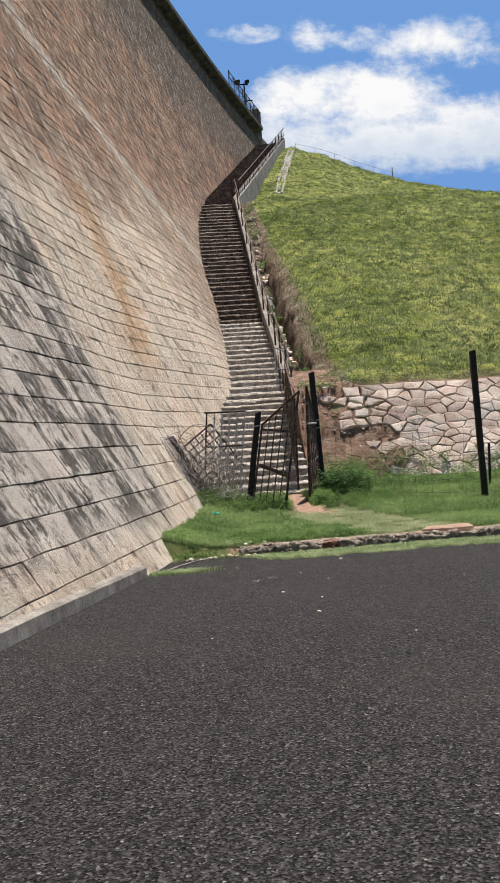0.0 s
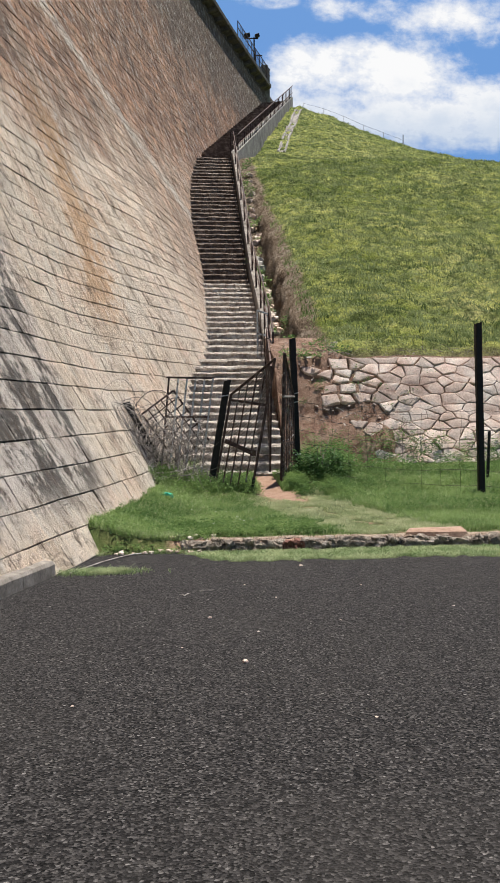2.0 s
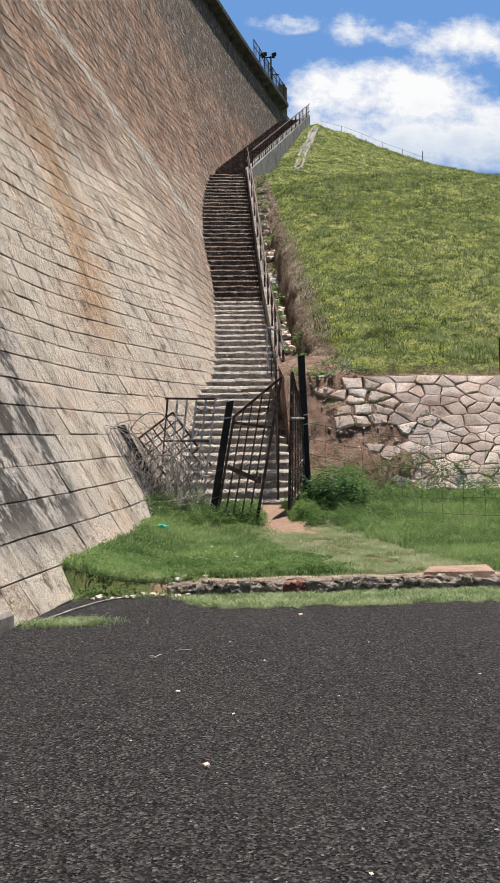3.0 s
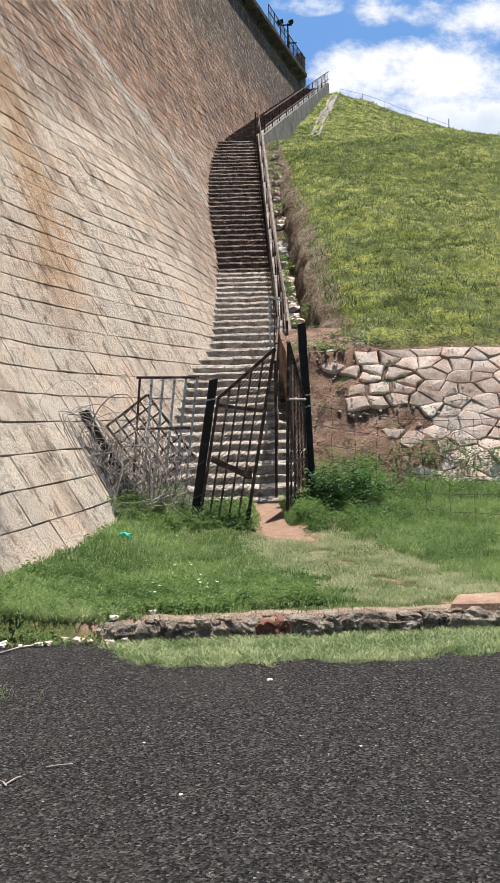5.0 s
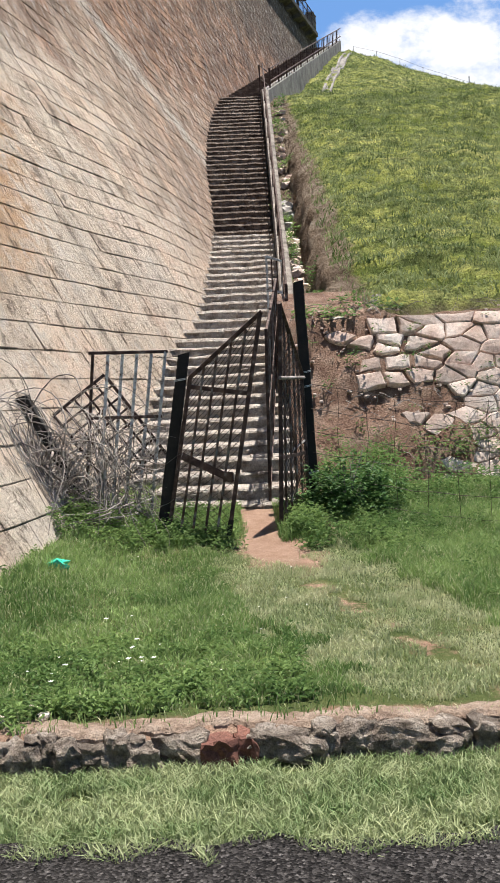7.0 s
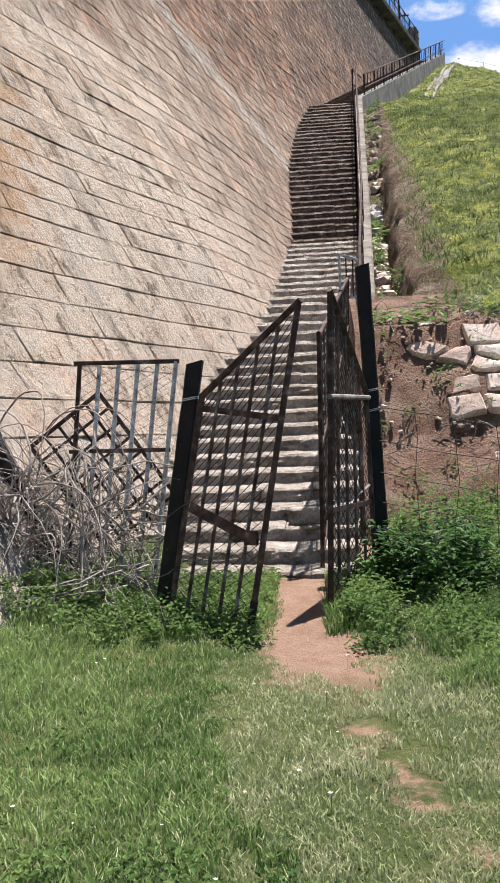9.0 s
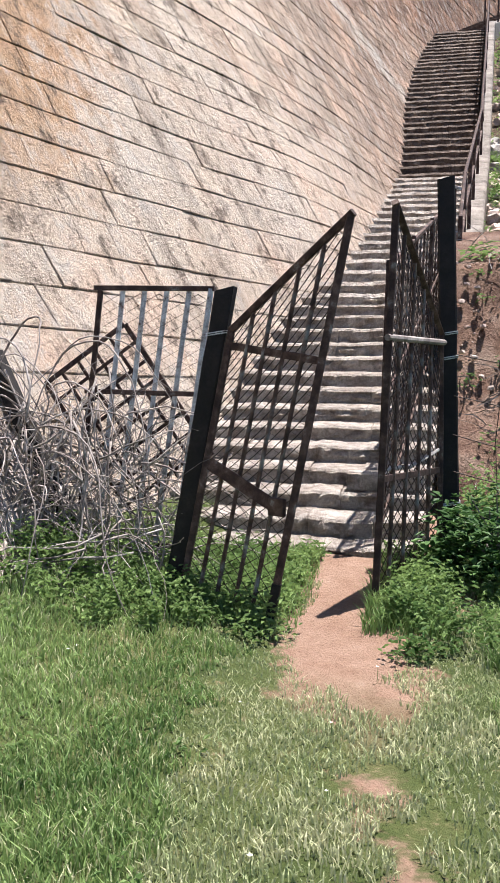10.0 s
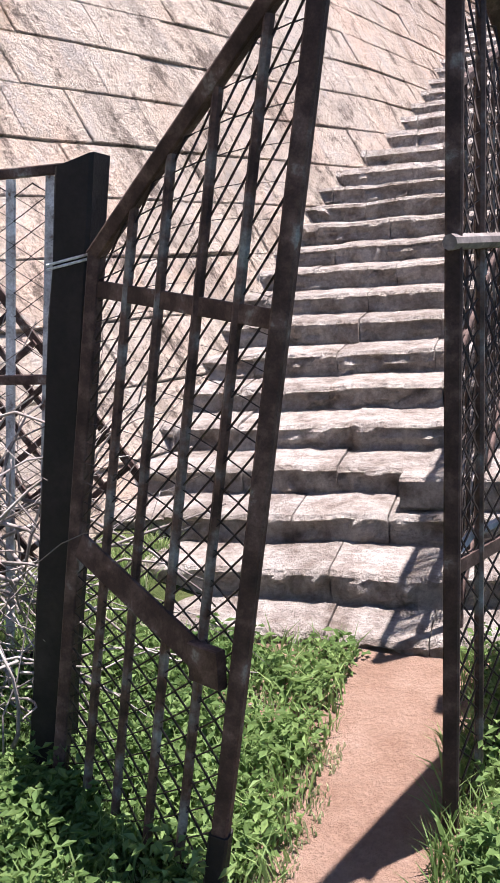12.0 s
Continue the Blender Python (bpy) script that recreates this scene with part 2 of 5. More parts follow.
def ground_material(name, grass_amount=True):
    mat = bpy.data.materials.new(name)
    nt, b = links(mat)
    pos, x, y, z, isl = place(nt)
    big = noise_tex(nt, pos, 0.7, 5.0)
    mid = noise_tex(nt, pos, 5.0, 6.0, 0.7)
    fine = noise_tex(nt, pos, 60.0, 5.0, 0.7)
    green = ramp(nt, calc(nt, 'ADD', calc(nt, 'MULTIPLY', big, 0.5), calc(nt, 'MULTIPLY', mid, 0.5)), [(0.3, (0.03, 0.05, 0.012)), (0.5, (0.065, 0.085, 0.026)), (0.7, (0.15, 0.145, 0.06))])
    soil = ramp(nt, mid, [(0.3, (0.216, 0.129, 0.087)), (0.6, (0.3, 0.201, 0.147)), (0.8, (0.36, 0.276, 0.216))])
    # trodden path winding from the kerb to the gate
    cx = calc(nt, 'MULTIPLY_ADD', calc(nt, 'POWER', calc(nt, 'MAXIMUM', calc(nt, 'SUBTRACT', 11.8, y), 0.0), 1.35), 0.135, 1.66)
    off = calc(nt, 'ABSOLUTE', calc(nt, 'SUBTRACT', x, cx))
    off = calc(nt, 'ADD', off, calc(nt, 'MULTIPLY_ADD', mid, 0.9, -0.45))
    off = calc(nt, 'SUBTRACT', off, calc(nt, 'MULTIPLY_ADD', smooth(nt, y, 11.7, 12.4), 0.35, calc(nt, 'MULTIPLY', smooth(nt, y, 10.5, 10.9), 0.28)))
    wide = smooth(nt, y, 10.0, 11.4)
    path = calc(nt, 'SUBTRACT', 1.0, smooth(nt, off, 0.02, 0.16))
    blotch = smooth(nt, noise_tex(nt, pos, 2.6, 5.0, 0.65), 0.47, 0.60)
    path = calc(nt, 'MULTIPLY', path, calc(nt, 'MAXIMUM', wide, blotch))
    bare = smooth(nt, calc(nt, 'MULTIPLY_ADD', mid, 1.0, calc(nt, 'MULTIPLY', fine, 0.3)), 0.74, 0.86)
    rim = calc(nt, 'SUBTRACT', 1.0, smooth(nt, calc(nt, 'ADD', y, calc(nt, 'MULTIPLY', mid, 0.5)), 7.38, 7.52))
    rim = calc(nt, 'MULTIPLY', calc(nt, 'MULTIPLY', rim, smooth(nt, y, 6.95, 7.0)), smooth(nt, x, -0.4, -0.2))
    fac = calc(nt, 'MAXIMUM', calc(nt, 'MAXIMUM', path, rim), calc(nt, 'MULTIPLY', bare, 0.5))
    col = mixed(nt, fac, green, soil)
    col = mixed(nt, 1.0, col, ramp(nt, fine, [(0.25, (0.78, 0.78, 0.78)), (0.75, (1.15, 1.15, 1.15))]), 'MULTIPLY')
    nt.links.new(col, b.inputs["Base Color"])
    b.inputs["Roughness"].default_value = 0.95
    b.inputs["Specular IOR Level"].default_value = 0.15
    bumped(nt, b, calc(nt, 'ADD', fine, mid), 0.8, 0.04)
    return mat


def hill_material(name):
    mat = bpy.data.materials.new(name)
    nt, b = links(mat)
    pos, x, y, z, isl = place(nt)
    big = noise_tex(nt, pos, 0.16, 4.0)
    st = nt.nodes.new("ShaderNodeMapping")
    st.inputs["Scale"].default_value = (0.8, 2.2, 2.2)
    nt.links.new(pos, st.inputs[0])
    mid = noise_tex(nt, st.outputs[0], 0.8, 7.0, 0.72)
    fine = noise_tex(nt, pos, 18.0, 6.0, 0.75)
    mixv = calc(nt, 'ADD', calc(nt, 'MULTIPLY', big, 0.4), calc(nt, 'MULTIPLY', mid, 0.6))
    col = ramp(nt, mixv, [(0.32, (0.055, 0.085, 0.018)), (0.43, (0.13, 0.175, 0.042)), (0.54, (0.26, 0.30, 0.10)), (0.7, (0.40, 0.39, 0.19))])
    col = mixed(nt, 1.0, col, ramp(nt, fine, [(0.25, (0.45, 0.45, 0.45)), (0.75, (1.4, 1.4, 1.35))]), 'MULTIPLY')
    tuft = noise_tex(nt, pos, 2.4, 7.0, 0.75)
    col = mixed(nt, 0.9, col, ramp(nt, tuft, [(0.38, (0.30, 0.34, 0.28)), (0.48, (1.05, 1.03, 1.0)), (0.60, (1.8, 1.6, 1.35))]), 'MULTIPLY')
    # bare foot of the slope and eroded edge along the drain
    foot = calc(nt, 'SUBTRACT', 1.0, smooth(nt, calc(nt, 'ADD', z, calc(nt, 'MULTIPLY', mid, 1.2)), 3.25, 3.75))
    rim = calc(nt, 'MULTIPLY_ADD', y, -0.028, x)
    rim = calc(nt, 'SUBTRACT', 1.0, smooth(nt, calc(nt, 'ADD', rim, calc(nt, 'MULTIPLY', mid, -0.8)), 2.55, 2.75))
    dirt = ramp(nt, mid, [(0.3, (0.10, 0.068, 0.045)), (0.5, (0.22, 0.165, 0.118)), (0.7, (0.38, 0.32, 0.25))])
    col = mixed(nt, calc(nt, 'MAXIMUM', calc(nt, 'MULTIPLY', foot, 0.75), rim), col, dirt)
    nt.links.new(col, b.inputs["Base Color"])
    b.inputs["Roughness"].default_value = 0.95
    b.inputs["Specular IOR Level"].default_value = 0.1
    bumped(nt, b, calc(nt, 'ADD', fine, calc(nt, 'MULTIPLY', tuft, 3.0)), 1.0, 0.22)
    return mat


def asphalt_material(name):
    mat = bpy.data.materials.new(name)
    nt, b = links(mat)
    pos, x, y, z, isl = place(nt)
    big = noise_tex(nt, pos, 0.5, 4.0)
    vor = node(nt, "ShaderNodeTexVoronoi", Scale=85.0)
    nt.links.new(pos, vor.inputs["Vector"])
    fine = noise_tex(nt, pos, 120.0, 3.0)
    col = ramp(nt, vor.outputs["Color"], [(0.14, (0.0035, 0.0032, 0.0032)), (0.5, (0.021, 0.019, 0.0187)), (0.80, (0.060, 0.055, 0.053)), (0.94, (0.13, 0.12, 0.115)), (1.0, (0.30, 0.28, 0.265))])
    dust = calc(nt, 'MULTIPLY', smooth(nt, big, 0.45, 0.75), 0.3)
    col = mixed(nt, dust, col, (0.045, 0.041, 0.037))
    nt.links.new(col, b.inputs["Base Color"])
    b.inputs["Roughness"].default_value = 0.95
    b.inputs["Specular IOR Level"].default_value = 0.15
    bumped(nt, b, calc(nt, 'ADD', vor.outputs["Distance"], fine), 1.0, 0.014)
    return mat


M_GROUND, M_HILL, M_ASPHALT = ground_material("turf_and_earth"), hill_material("hill_turf"), asphalt_material("asphalt")


def leaf_material(name, lo, hi, through_light=0.35, patch=0.9):
    mat = bpy.data.materials.new(name)
    nt, b = links(mat)
    pos, x, y, z, isl = place(nt)
    big = smooth(nt, noise_tex(nt, pos, patch, 4.0), 0.35, 0.65)
    col = mixed(nt, calc(nt, 'ADD', calc(nt, 'MULTIPLY', isl, 0.5), calc(nt, 'MULTIPLY', big, 0.5)), lo, hi)
    nt.links.new(col, b.inputs["Base Color"])
    b.inputs["Roughness"].default_value = 0.6
    b.inputs["Specular IOR Level"].default_value = 0.25
    tr = nt.nodes.new("ShaderNodeBsdfTranslucent")
    nt.links.new(col, tr.inputs[0])
    mx = nt.nodes.new("ShaderNodeMixShader")
    mx.inputs[0].default_value = through_light
    nt.links.new(b.outputs[0], mx.inputs[1])
    nt.links.new(tr.outputs[0], mx.inputs[2])
    nt.links.new(mx.outputs[0], nt.nodes["Material Output"].inputs[0])
    return mat


M_GRASS = leaf_material("grass_blades", (0.06, 0.135, 0.03), (0.32, 0.43, 0.155), 0.42)
M_STRAW = leaf_material("sunlit_short_grass", (0.25, 0.32, 0.135), (0.58, 0.57, 0.36), 0.42, 3.0)
M_VERGE = leaf_material("matted_verge_grass", (0.11, 0.19, 0.06), (0.42, 0.45, 0.25), 0.38, 3.0)
M_HILLGRASS = leaf_material("hill_grass_blades", (0.06, 0.105, 0.02), (0.38, 0.43, 0.20), 0.3, 1.1)
M_LEAF = leaf_material("weed_leaves", (0.045, 0.105, 0.027), (0.24, 0.34, 0.115), 0.36)
M_BUSH = leaf_material("bush_leaves", (0.028, 0.075, 0.02), (0.12, 0.22, 0.065), 0.3)


def plain(name, color, rough=0.6):
    mat = bpy.data.materials.new(name)
    nt, b = links(mat)
    pos = place(nt)[0]
    n = noise_tex(nt, pos, 30.0)
    nt.links.new(mixed(nt, n, tuple(v * 0.7 for v in color), color), b.inputs["Base Color"])
    b.inputs["Roughness"].default_value = rough
    return mat


# ---- building helpers ----
def mesh_object(name, verts, faces, material, parent=None, label="", smooth_faces=False):
    me = bpy.data.meshes.new(name)
    me.from_pydata([tuple(v) for v in verts], [], faces)
    me.update()
    if smooth_faces:
        me.polygons.foreach_set("use_smooth", [True] * len(me.polygons))
    me.materials.append(material)
    ob = new(name, me)
    if parent is not None:
        ob.parent = parent
    if label:
        ob["label"] = label
    return ob


class Geo:
    """Gathers vertices and faces of one mesh."""

    def __init__(self):
        self.v, self.f = [], []

    def add(self, verts, faces):
        n = len(self.v)
        self.v += [tuple(p) for p in verts]
        self.f += [tuple(i + n for i in f) for f in faces]

    def box(self, a, b, w, d, up=(0, 0, 1), chamfer=0.0):
        """A beam from a to b, w wide and d deep, with chamfered long edges."""
        a, b = Vector(a), Vector(b)
        ax = (b - a).normalized()
        s = ax.cross(Vector(up))
        if s.length < 1e-4:
            s = ax.cross(Vector((0, 1, 0)))
        s.normalize()
        t = s.cross(ax).normalized()
        c = chamfer or min(w, d) * 0.12
        ring = [(w / 2 - c, d / 2), (w / 2, d / 2 - c), (w / 2, -d / 2 + c), (w / 2 - c, -d / 2),
                (-w / 2 + c, -d / 2), (-w / 2, -d / 2 + c), (-w / 2, d / 2 - c), (-w / 2 + c, d / 2)]
        vs = [p + s * u + t * v for p in (a, b) for u, v in ring]
        fs = [(i, (i + 1) % 8, 8 + (i + 1) % 8, 8 + i) for i in range(8)] + [tuple(range(7, -1, -1)), tuple(range(8, 16))]
        self.add(vs, fs)

    def tube(self, pts, r, sides=6, r2=None):
        """A round bar along pts, tapering from r to r2."""
        pts = [Vector(p) for p in pts]
        n = len(pts)
        r2 = r if r2 is None else r2
        vs, fs = [], []
        for i, p in enumerate(pts):
            ax = (pts[min(i + 1, n - 1)] - pts[max(i - 1, 0)])
            ax = ax.normalized() if ax.length > 1e-6 else Vector((0, 0, 1))
            s = ax.cross(Vector((0.31, 0.17, 0.93)))
            s = s.normalized() if s.length > 1e-3 else ax.orthogonal().normalized()
            t = ax.cross(s)
            rr = r + (r2 - r) * i / max(n - 1, 1)
            for k in range(sides):
                a = 2 * math.pi * k / sides
                vs.append(p + (s * math.cos(a) + t * math.sin(a)) * rr)
        for i in range(n - 1):
            for k in range(sides):
                k2 = (k + 1) % sides
                fs.append((i * sides + k, i * sides + k2, (i + 1) * sides + k2, (i + 1) * sides + k))
        fs += [tuple(range(sides - 1, -1, -1)), tuple((n - 1) * sides + k for k in range(sides))]
        self.add(vs, fs)

    def obj(self, name, material, parent=None, label="", smooth_faces=False):
        return mesh_object(name, self.v, self.f, material, parent, label, smooth_faces)


def thing(name, at, label, category, group="", kind=""):
    e = new(name)
    e.location = at
    e.empty_display_size = 0.1
    tagged(e, label, category, group, kind)
    e.matrix_world = Matrix.Translation(at)
    return e


def part(name, geo, material, parent, label="", smooth_faces=False):
    """One mesh under a thing; the mesh is given in world metres."""
    ob = geo.obj(name, material, None, label, smooth_faces)
    base = Vector((0, 0, 0))
    p = parent
    while p is not None:
        base += p.location
        p = p.parent
    ob.parent = parent
    ob.data.transform(Matrix.Translation(-base))
    return ob


rnd = random.Random(7)


def u(a, b):
    return rnd.uniform(a, b)


def lerp(v, xs, ys):
    return float(np.interp(v, xs, ys))


# ---- plan ----
WC = (-2.8086, 0.23554, -0.59108, 0.0086, 0.00119)
CREST = 26.3


def wall_x(y, z):
    """The battered, slightly hollow downstream face of the dam."""
    over = z - stair_z(y)
    swell = lerp(y, *TOE) * max(0.0, min(1.0, (4.5 - over) / 3.5)) * max(0.0, min(1.0, (over + 2.5) / 1.5))
    return swell + WC[0] + WC[1] * y + WC[2] * z + WC[3] * z * z + WC[4] * y * y + 0.45 * math.exp(-((y - 24) / 6) ** 2) * max(0, min(1, (13 - z) / 6)) - 0.38 * math.exp(-((y - 13.3) / 3.2) ** 2) * max(0, min(1, (5.5 - z) / 3))


TOE = ((12.8, 13.8, 16.6, 18.4, 20.5, 22.5, 24.5, 28, 34, 35.8, 36.65, 38.5, 42), (0, 0.24, 0.27, 0.47, 0.32, 0.14, 0, 0.06, 0.14, 0.20, 0.34, 0.15, 0))


def wall_normal(y, z):
    return Vector((1, -(WC[1] + 2 * WC[4] * y), -(WC[2] + 2 * WC[3] * z))).normalized()


def stair_z(y):
    return lerp(y, (13.07, 17.2, 25.0, 36.65), (0.51, 2.70, 5.83, 12.88))


def low_z(x, y):
    """Ground below the stone wall: asphalt falling gently, a bank of turf behind the kerb."""
    if y < 7.1:
        return 0.015 + 0.025 * (5.7 - y) if y > -40 else 1.15
    z = lerp(y, (7.1, 7.7, 10.0, 11.3, 12.1, 13.0, 14.5, 30), (0.12, 0.125, 0.15, 0.20, 0.33, 0.44, 0.60, 0.60))
    return z + 0.22 * max(0, min(1, 1 - (x - wall_x(y, 0.35)) / 1.0)) ** 2


def hill_z(x, y):
    """A near slope up to a berm, then a second slope to a ridge that falls away to the side."""
    rise = 3.0 + 0.47 * (y - 16.0)
    berm = 13.6 + 0.25 * noise.noise((x * 0.35, 2.0, 0.5))
    cap = lerp(x, (3, 9.7, 12.7, 18.3, 30, 60), (22.0, 22.0, 20.95, 18.8, 14.0, 12.0))
    back = 13.7 + (cap - 13.7) * max(0.0, y - 40.6) / 16.4
    k = 0.35
    m = min(rise, berm) - k * math.exp(-abs(rise - berm) / k) * 0.5
    m = max(m, min(back, cap) if y > 40 else m)
    return m + 0.20 * noise.noise((x * 0.5, y * 0.6, 1.3)) + 0.13 * noise.noise((x * 1.1, y * 1.7, 5.0)) + 0.13 * noise.noise((x * 3.0, y * 4.0, 9.0)) + 0.11 * noise.noise((x * 0.9, y * 3.6, 4.0))


def bank_x(y):
    return lerp(y, (15, 17.2, 21.6, 25.5, 31, 34.4, 38, 44, 57), (3.1, 3.1, 3.3, 3.5, 3.75, 4.05, 4.35, 5.6, 9.0)) + 0.16 * noise.noise((y * 0.8, 3.1, 0)) + 0.10 * noise.noise((y * 2.3, 7.1, 0))


def bank_drop(d, y):
    """How far the slope sags towards the eroded edge at the drain."""
    return 0.30 * math.exp(-d / 0.45) * max(0.0, min(1.0, (38 - y) / 6)) if d < 3 else 0.0


# ---- ground ----
def build_ground():
    xs = [-1500, -300, -60, -20, -8] + [(-4 + 0.35 * i) for i in range(46)] + [14, 20, 60, 300, 1500]
    ys = [-1500, -300, -60, -30] + [-12 + 1.5 * i for i in range(12)] + [6.2 + 0.15 * i for i in range(60)] + [16, 20, 60, 300, 1500]
    vs = []
    for yy in ys:
        for xx in xs:
            vs.append((xx, yy, low_z(xx, yy) + (0.03 * noise.noise((xx * 1.3, yy * 1.3, 0)) if yy > 7.2 and yy < 16 else 0) - (0.02 if yy < 6.9 else 0)))
    n = len(xs)
    fs = [(j * n + i, j * n + i + 1, (j + 1) * n + i + 1, (j + 1) * n + i) for j in range(len(ys) - 1) for i in range(n - 1)]
    ob = mesh_object("ground", vs, fs, M_GROUND, smooth_faces=True)
    tagged(ob, "green turf with a worn path of bare red earth", "ground", kind="structure")


def road_edge(x):
    return 6.22 + 0.16 * noise.noise((x * 1.4, 0, 2)) + 0.09 * noise.noise((x * 5.0, 0, 4)) - 0.04 * x + 0.78 * max(0.0, min(1.0, (0.25 - x) / 0.4))


def build_road():
    vs, fs = [], []
    xs = [-40, -20, -12, -8, -5] + [-3.5 + 0.08 * i for i in range(190)]
    xs = xs + [14, 20, 30, 60]
    rows = [-60, -30, -12, -6, -3, 0, 2, 4, 5.2]
    for xx in xs:
        for yy in rows + [road_edge(xx)]:
            vs.append((xx, yy, low_z(xx, min(yy, 7.0)) + (0.006 if yy < 5.5 else 0.012)))
        vs.append((xx, road_edge(xx) + 0.03, low_z(xx, 6.2) - 0.03))
    n = len(rows) + 2
    for i in range(len(xs) - 1):
        for j in range(n - 1):
            fs.append((i * n + j, (i + 1) * n + j, (i + 1) * n + j + 1, i * n + j + 1))
    ob = mesh_object("road", vs, fs, M_ASPHALT)
    tagged(ob, "dark grey coarse asphalt with pale grit", "road", kind="structure")


build_ground()
build_road()


# ---- hillside ----
def build_hill():
    vs, fs = [], []
    ys = [15.62 + 0.12 * i for i in range(190)] + [38.5 + 0.24 * i for i in range(84)] + [60, 63, 68, 80, 120, 300]
    m = 96
    for yy in ys:
        bx = bank_x(min(yy, 57))
        sx = min(bx - 0.7, lerp(yy, (15, 25, 36, 44, 57), (2.75, 3.0, 3.35, 4.6, 8.2)))
        top = hill_z(bx, yy) - bank_drop(0, yy)
        drain = min(stair_z(min(yy, 36.6)) - 0.15 + max(0, yy - 36.65) * 0.47, top - 0.12)
        row = [(sx - 0.9, yy, drain - 0.6), (sx, yy, drain), (bx - 0.36 + 0.10 * noise.noise((yy * 2.5, 1, 1)), yy, drain + 0.05)]
        # crumbling, undercut face of the bank
        for k in range(6):
            f = k / 5
            rough = 0.17 * noise.noise((yy * 1.9, f * 1.6, 5)) + 0.10 * noise.noise((yy * 5.2, f * 3.4, 2)) + 0.05 * noise.noise((yy * 11, f * 6, 3))
            row.append((bx - 0.27 + 0.22 * f * f + rough * (1 - 0.5 * f), yy, drain + 0.06 + (top - drain - 0.08) * f))
        for i in range(m):
            t = i / (m - 1)
            xx = bx + 0.02 + 16 * t + (60 * max(0, t - 0.8) ** 2 * 25)
            row.append((xx, yy, hill_z(xx, yy) - (0.35 if yy < 15.7 else 0) - bank_drop(xx - bx, yy)))
        vs += row
    n = m + 9
    for j in range(len(ys) - 1):
        for i in range(n - 1):
            fs.append((j * n + i, j * n + i + 1, (j + 1) * n + i + 1, (j + 1) * n + i))
    ob = mesh_object("hillside", vs, fs, M_HILL, smooth_faces=True)
    tagged(ob, "steep grassy hillside with a bare eroded edge", "hill", kind="structure")


build_hill()


# ---- dam ----
COURSE = 0.325


def block(y0, y1, z0, z1, proud, lean):
    """One masonry block: a chamfered pad on the dam's face."""
    vs = []
    for iy, iz, out in ((0.0015, 0.004, -0.05), (0.0015, 0.004, proud - 0.007), (0.006, 0.009, proud)):
        for yy, zz, s in ((y0 + iy, z0 + iz, 0), (y1 - iy, z0 + iz, 0), (y1 - iy, z1 - iz, 1), (y0 + iy, z1 - iz, 1)):
            zz += 0.016 * noise.noise((yy * 2.4, zz * 2.0, 9))
            yy += 0.03 * noise.noise((yy * 3, zz * 4.0, 4))
            nrm = wall_normal(yy, zz)
            vs.append(Vector((wall_x(yy, zz), yy, zz)) + nrm * (out + lean * (0.5 - s)))
    fs = [(8, 9, 10, 11)]
    for k in (0, 4):
        fs += [(k + i, k + (i + 1) % 4, k + 4 + (i + 1) % 4, k + 4 + i) for i in range(4)]
    return vs, fs


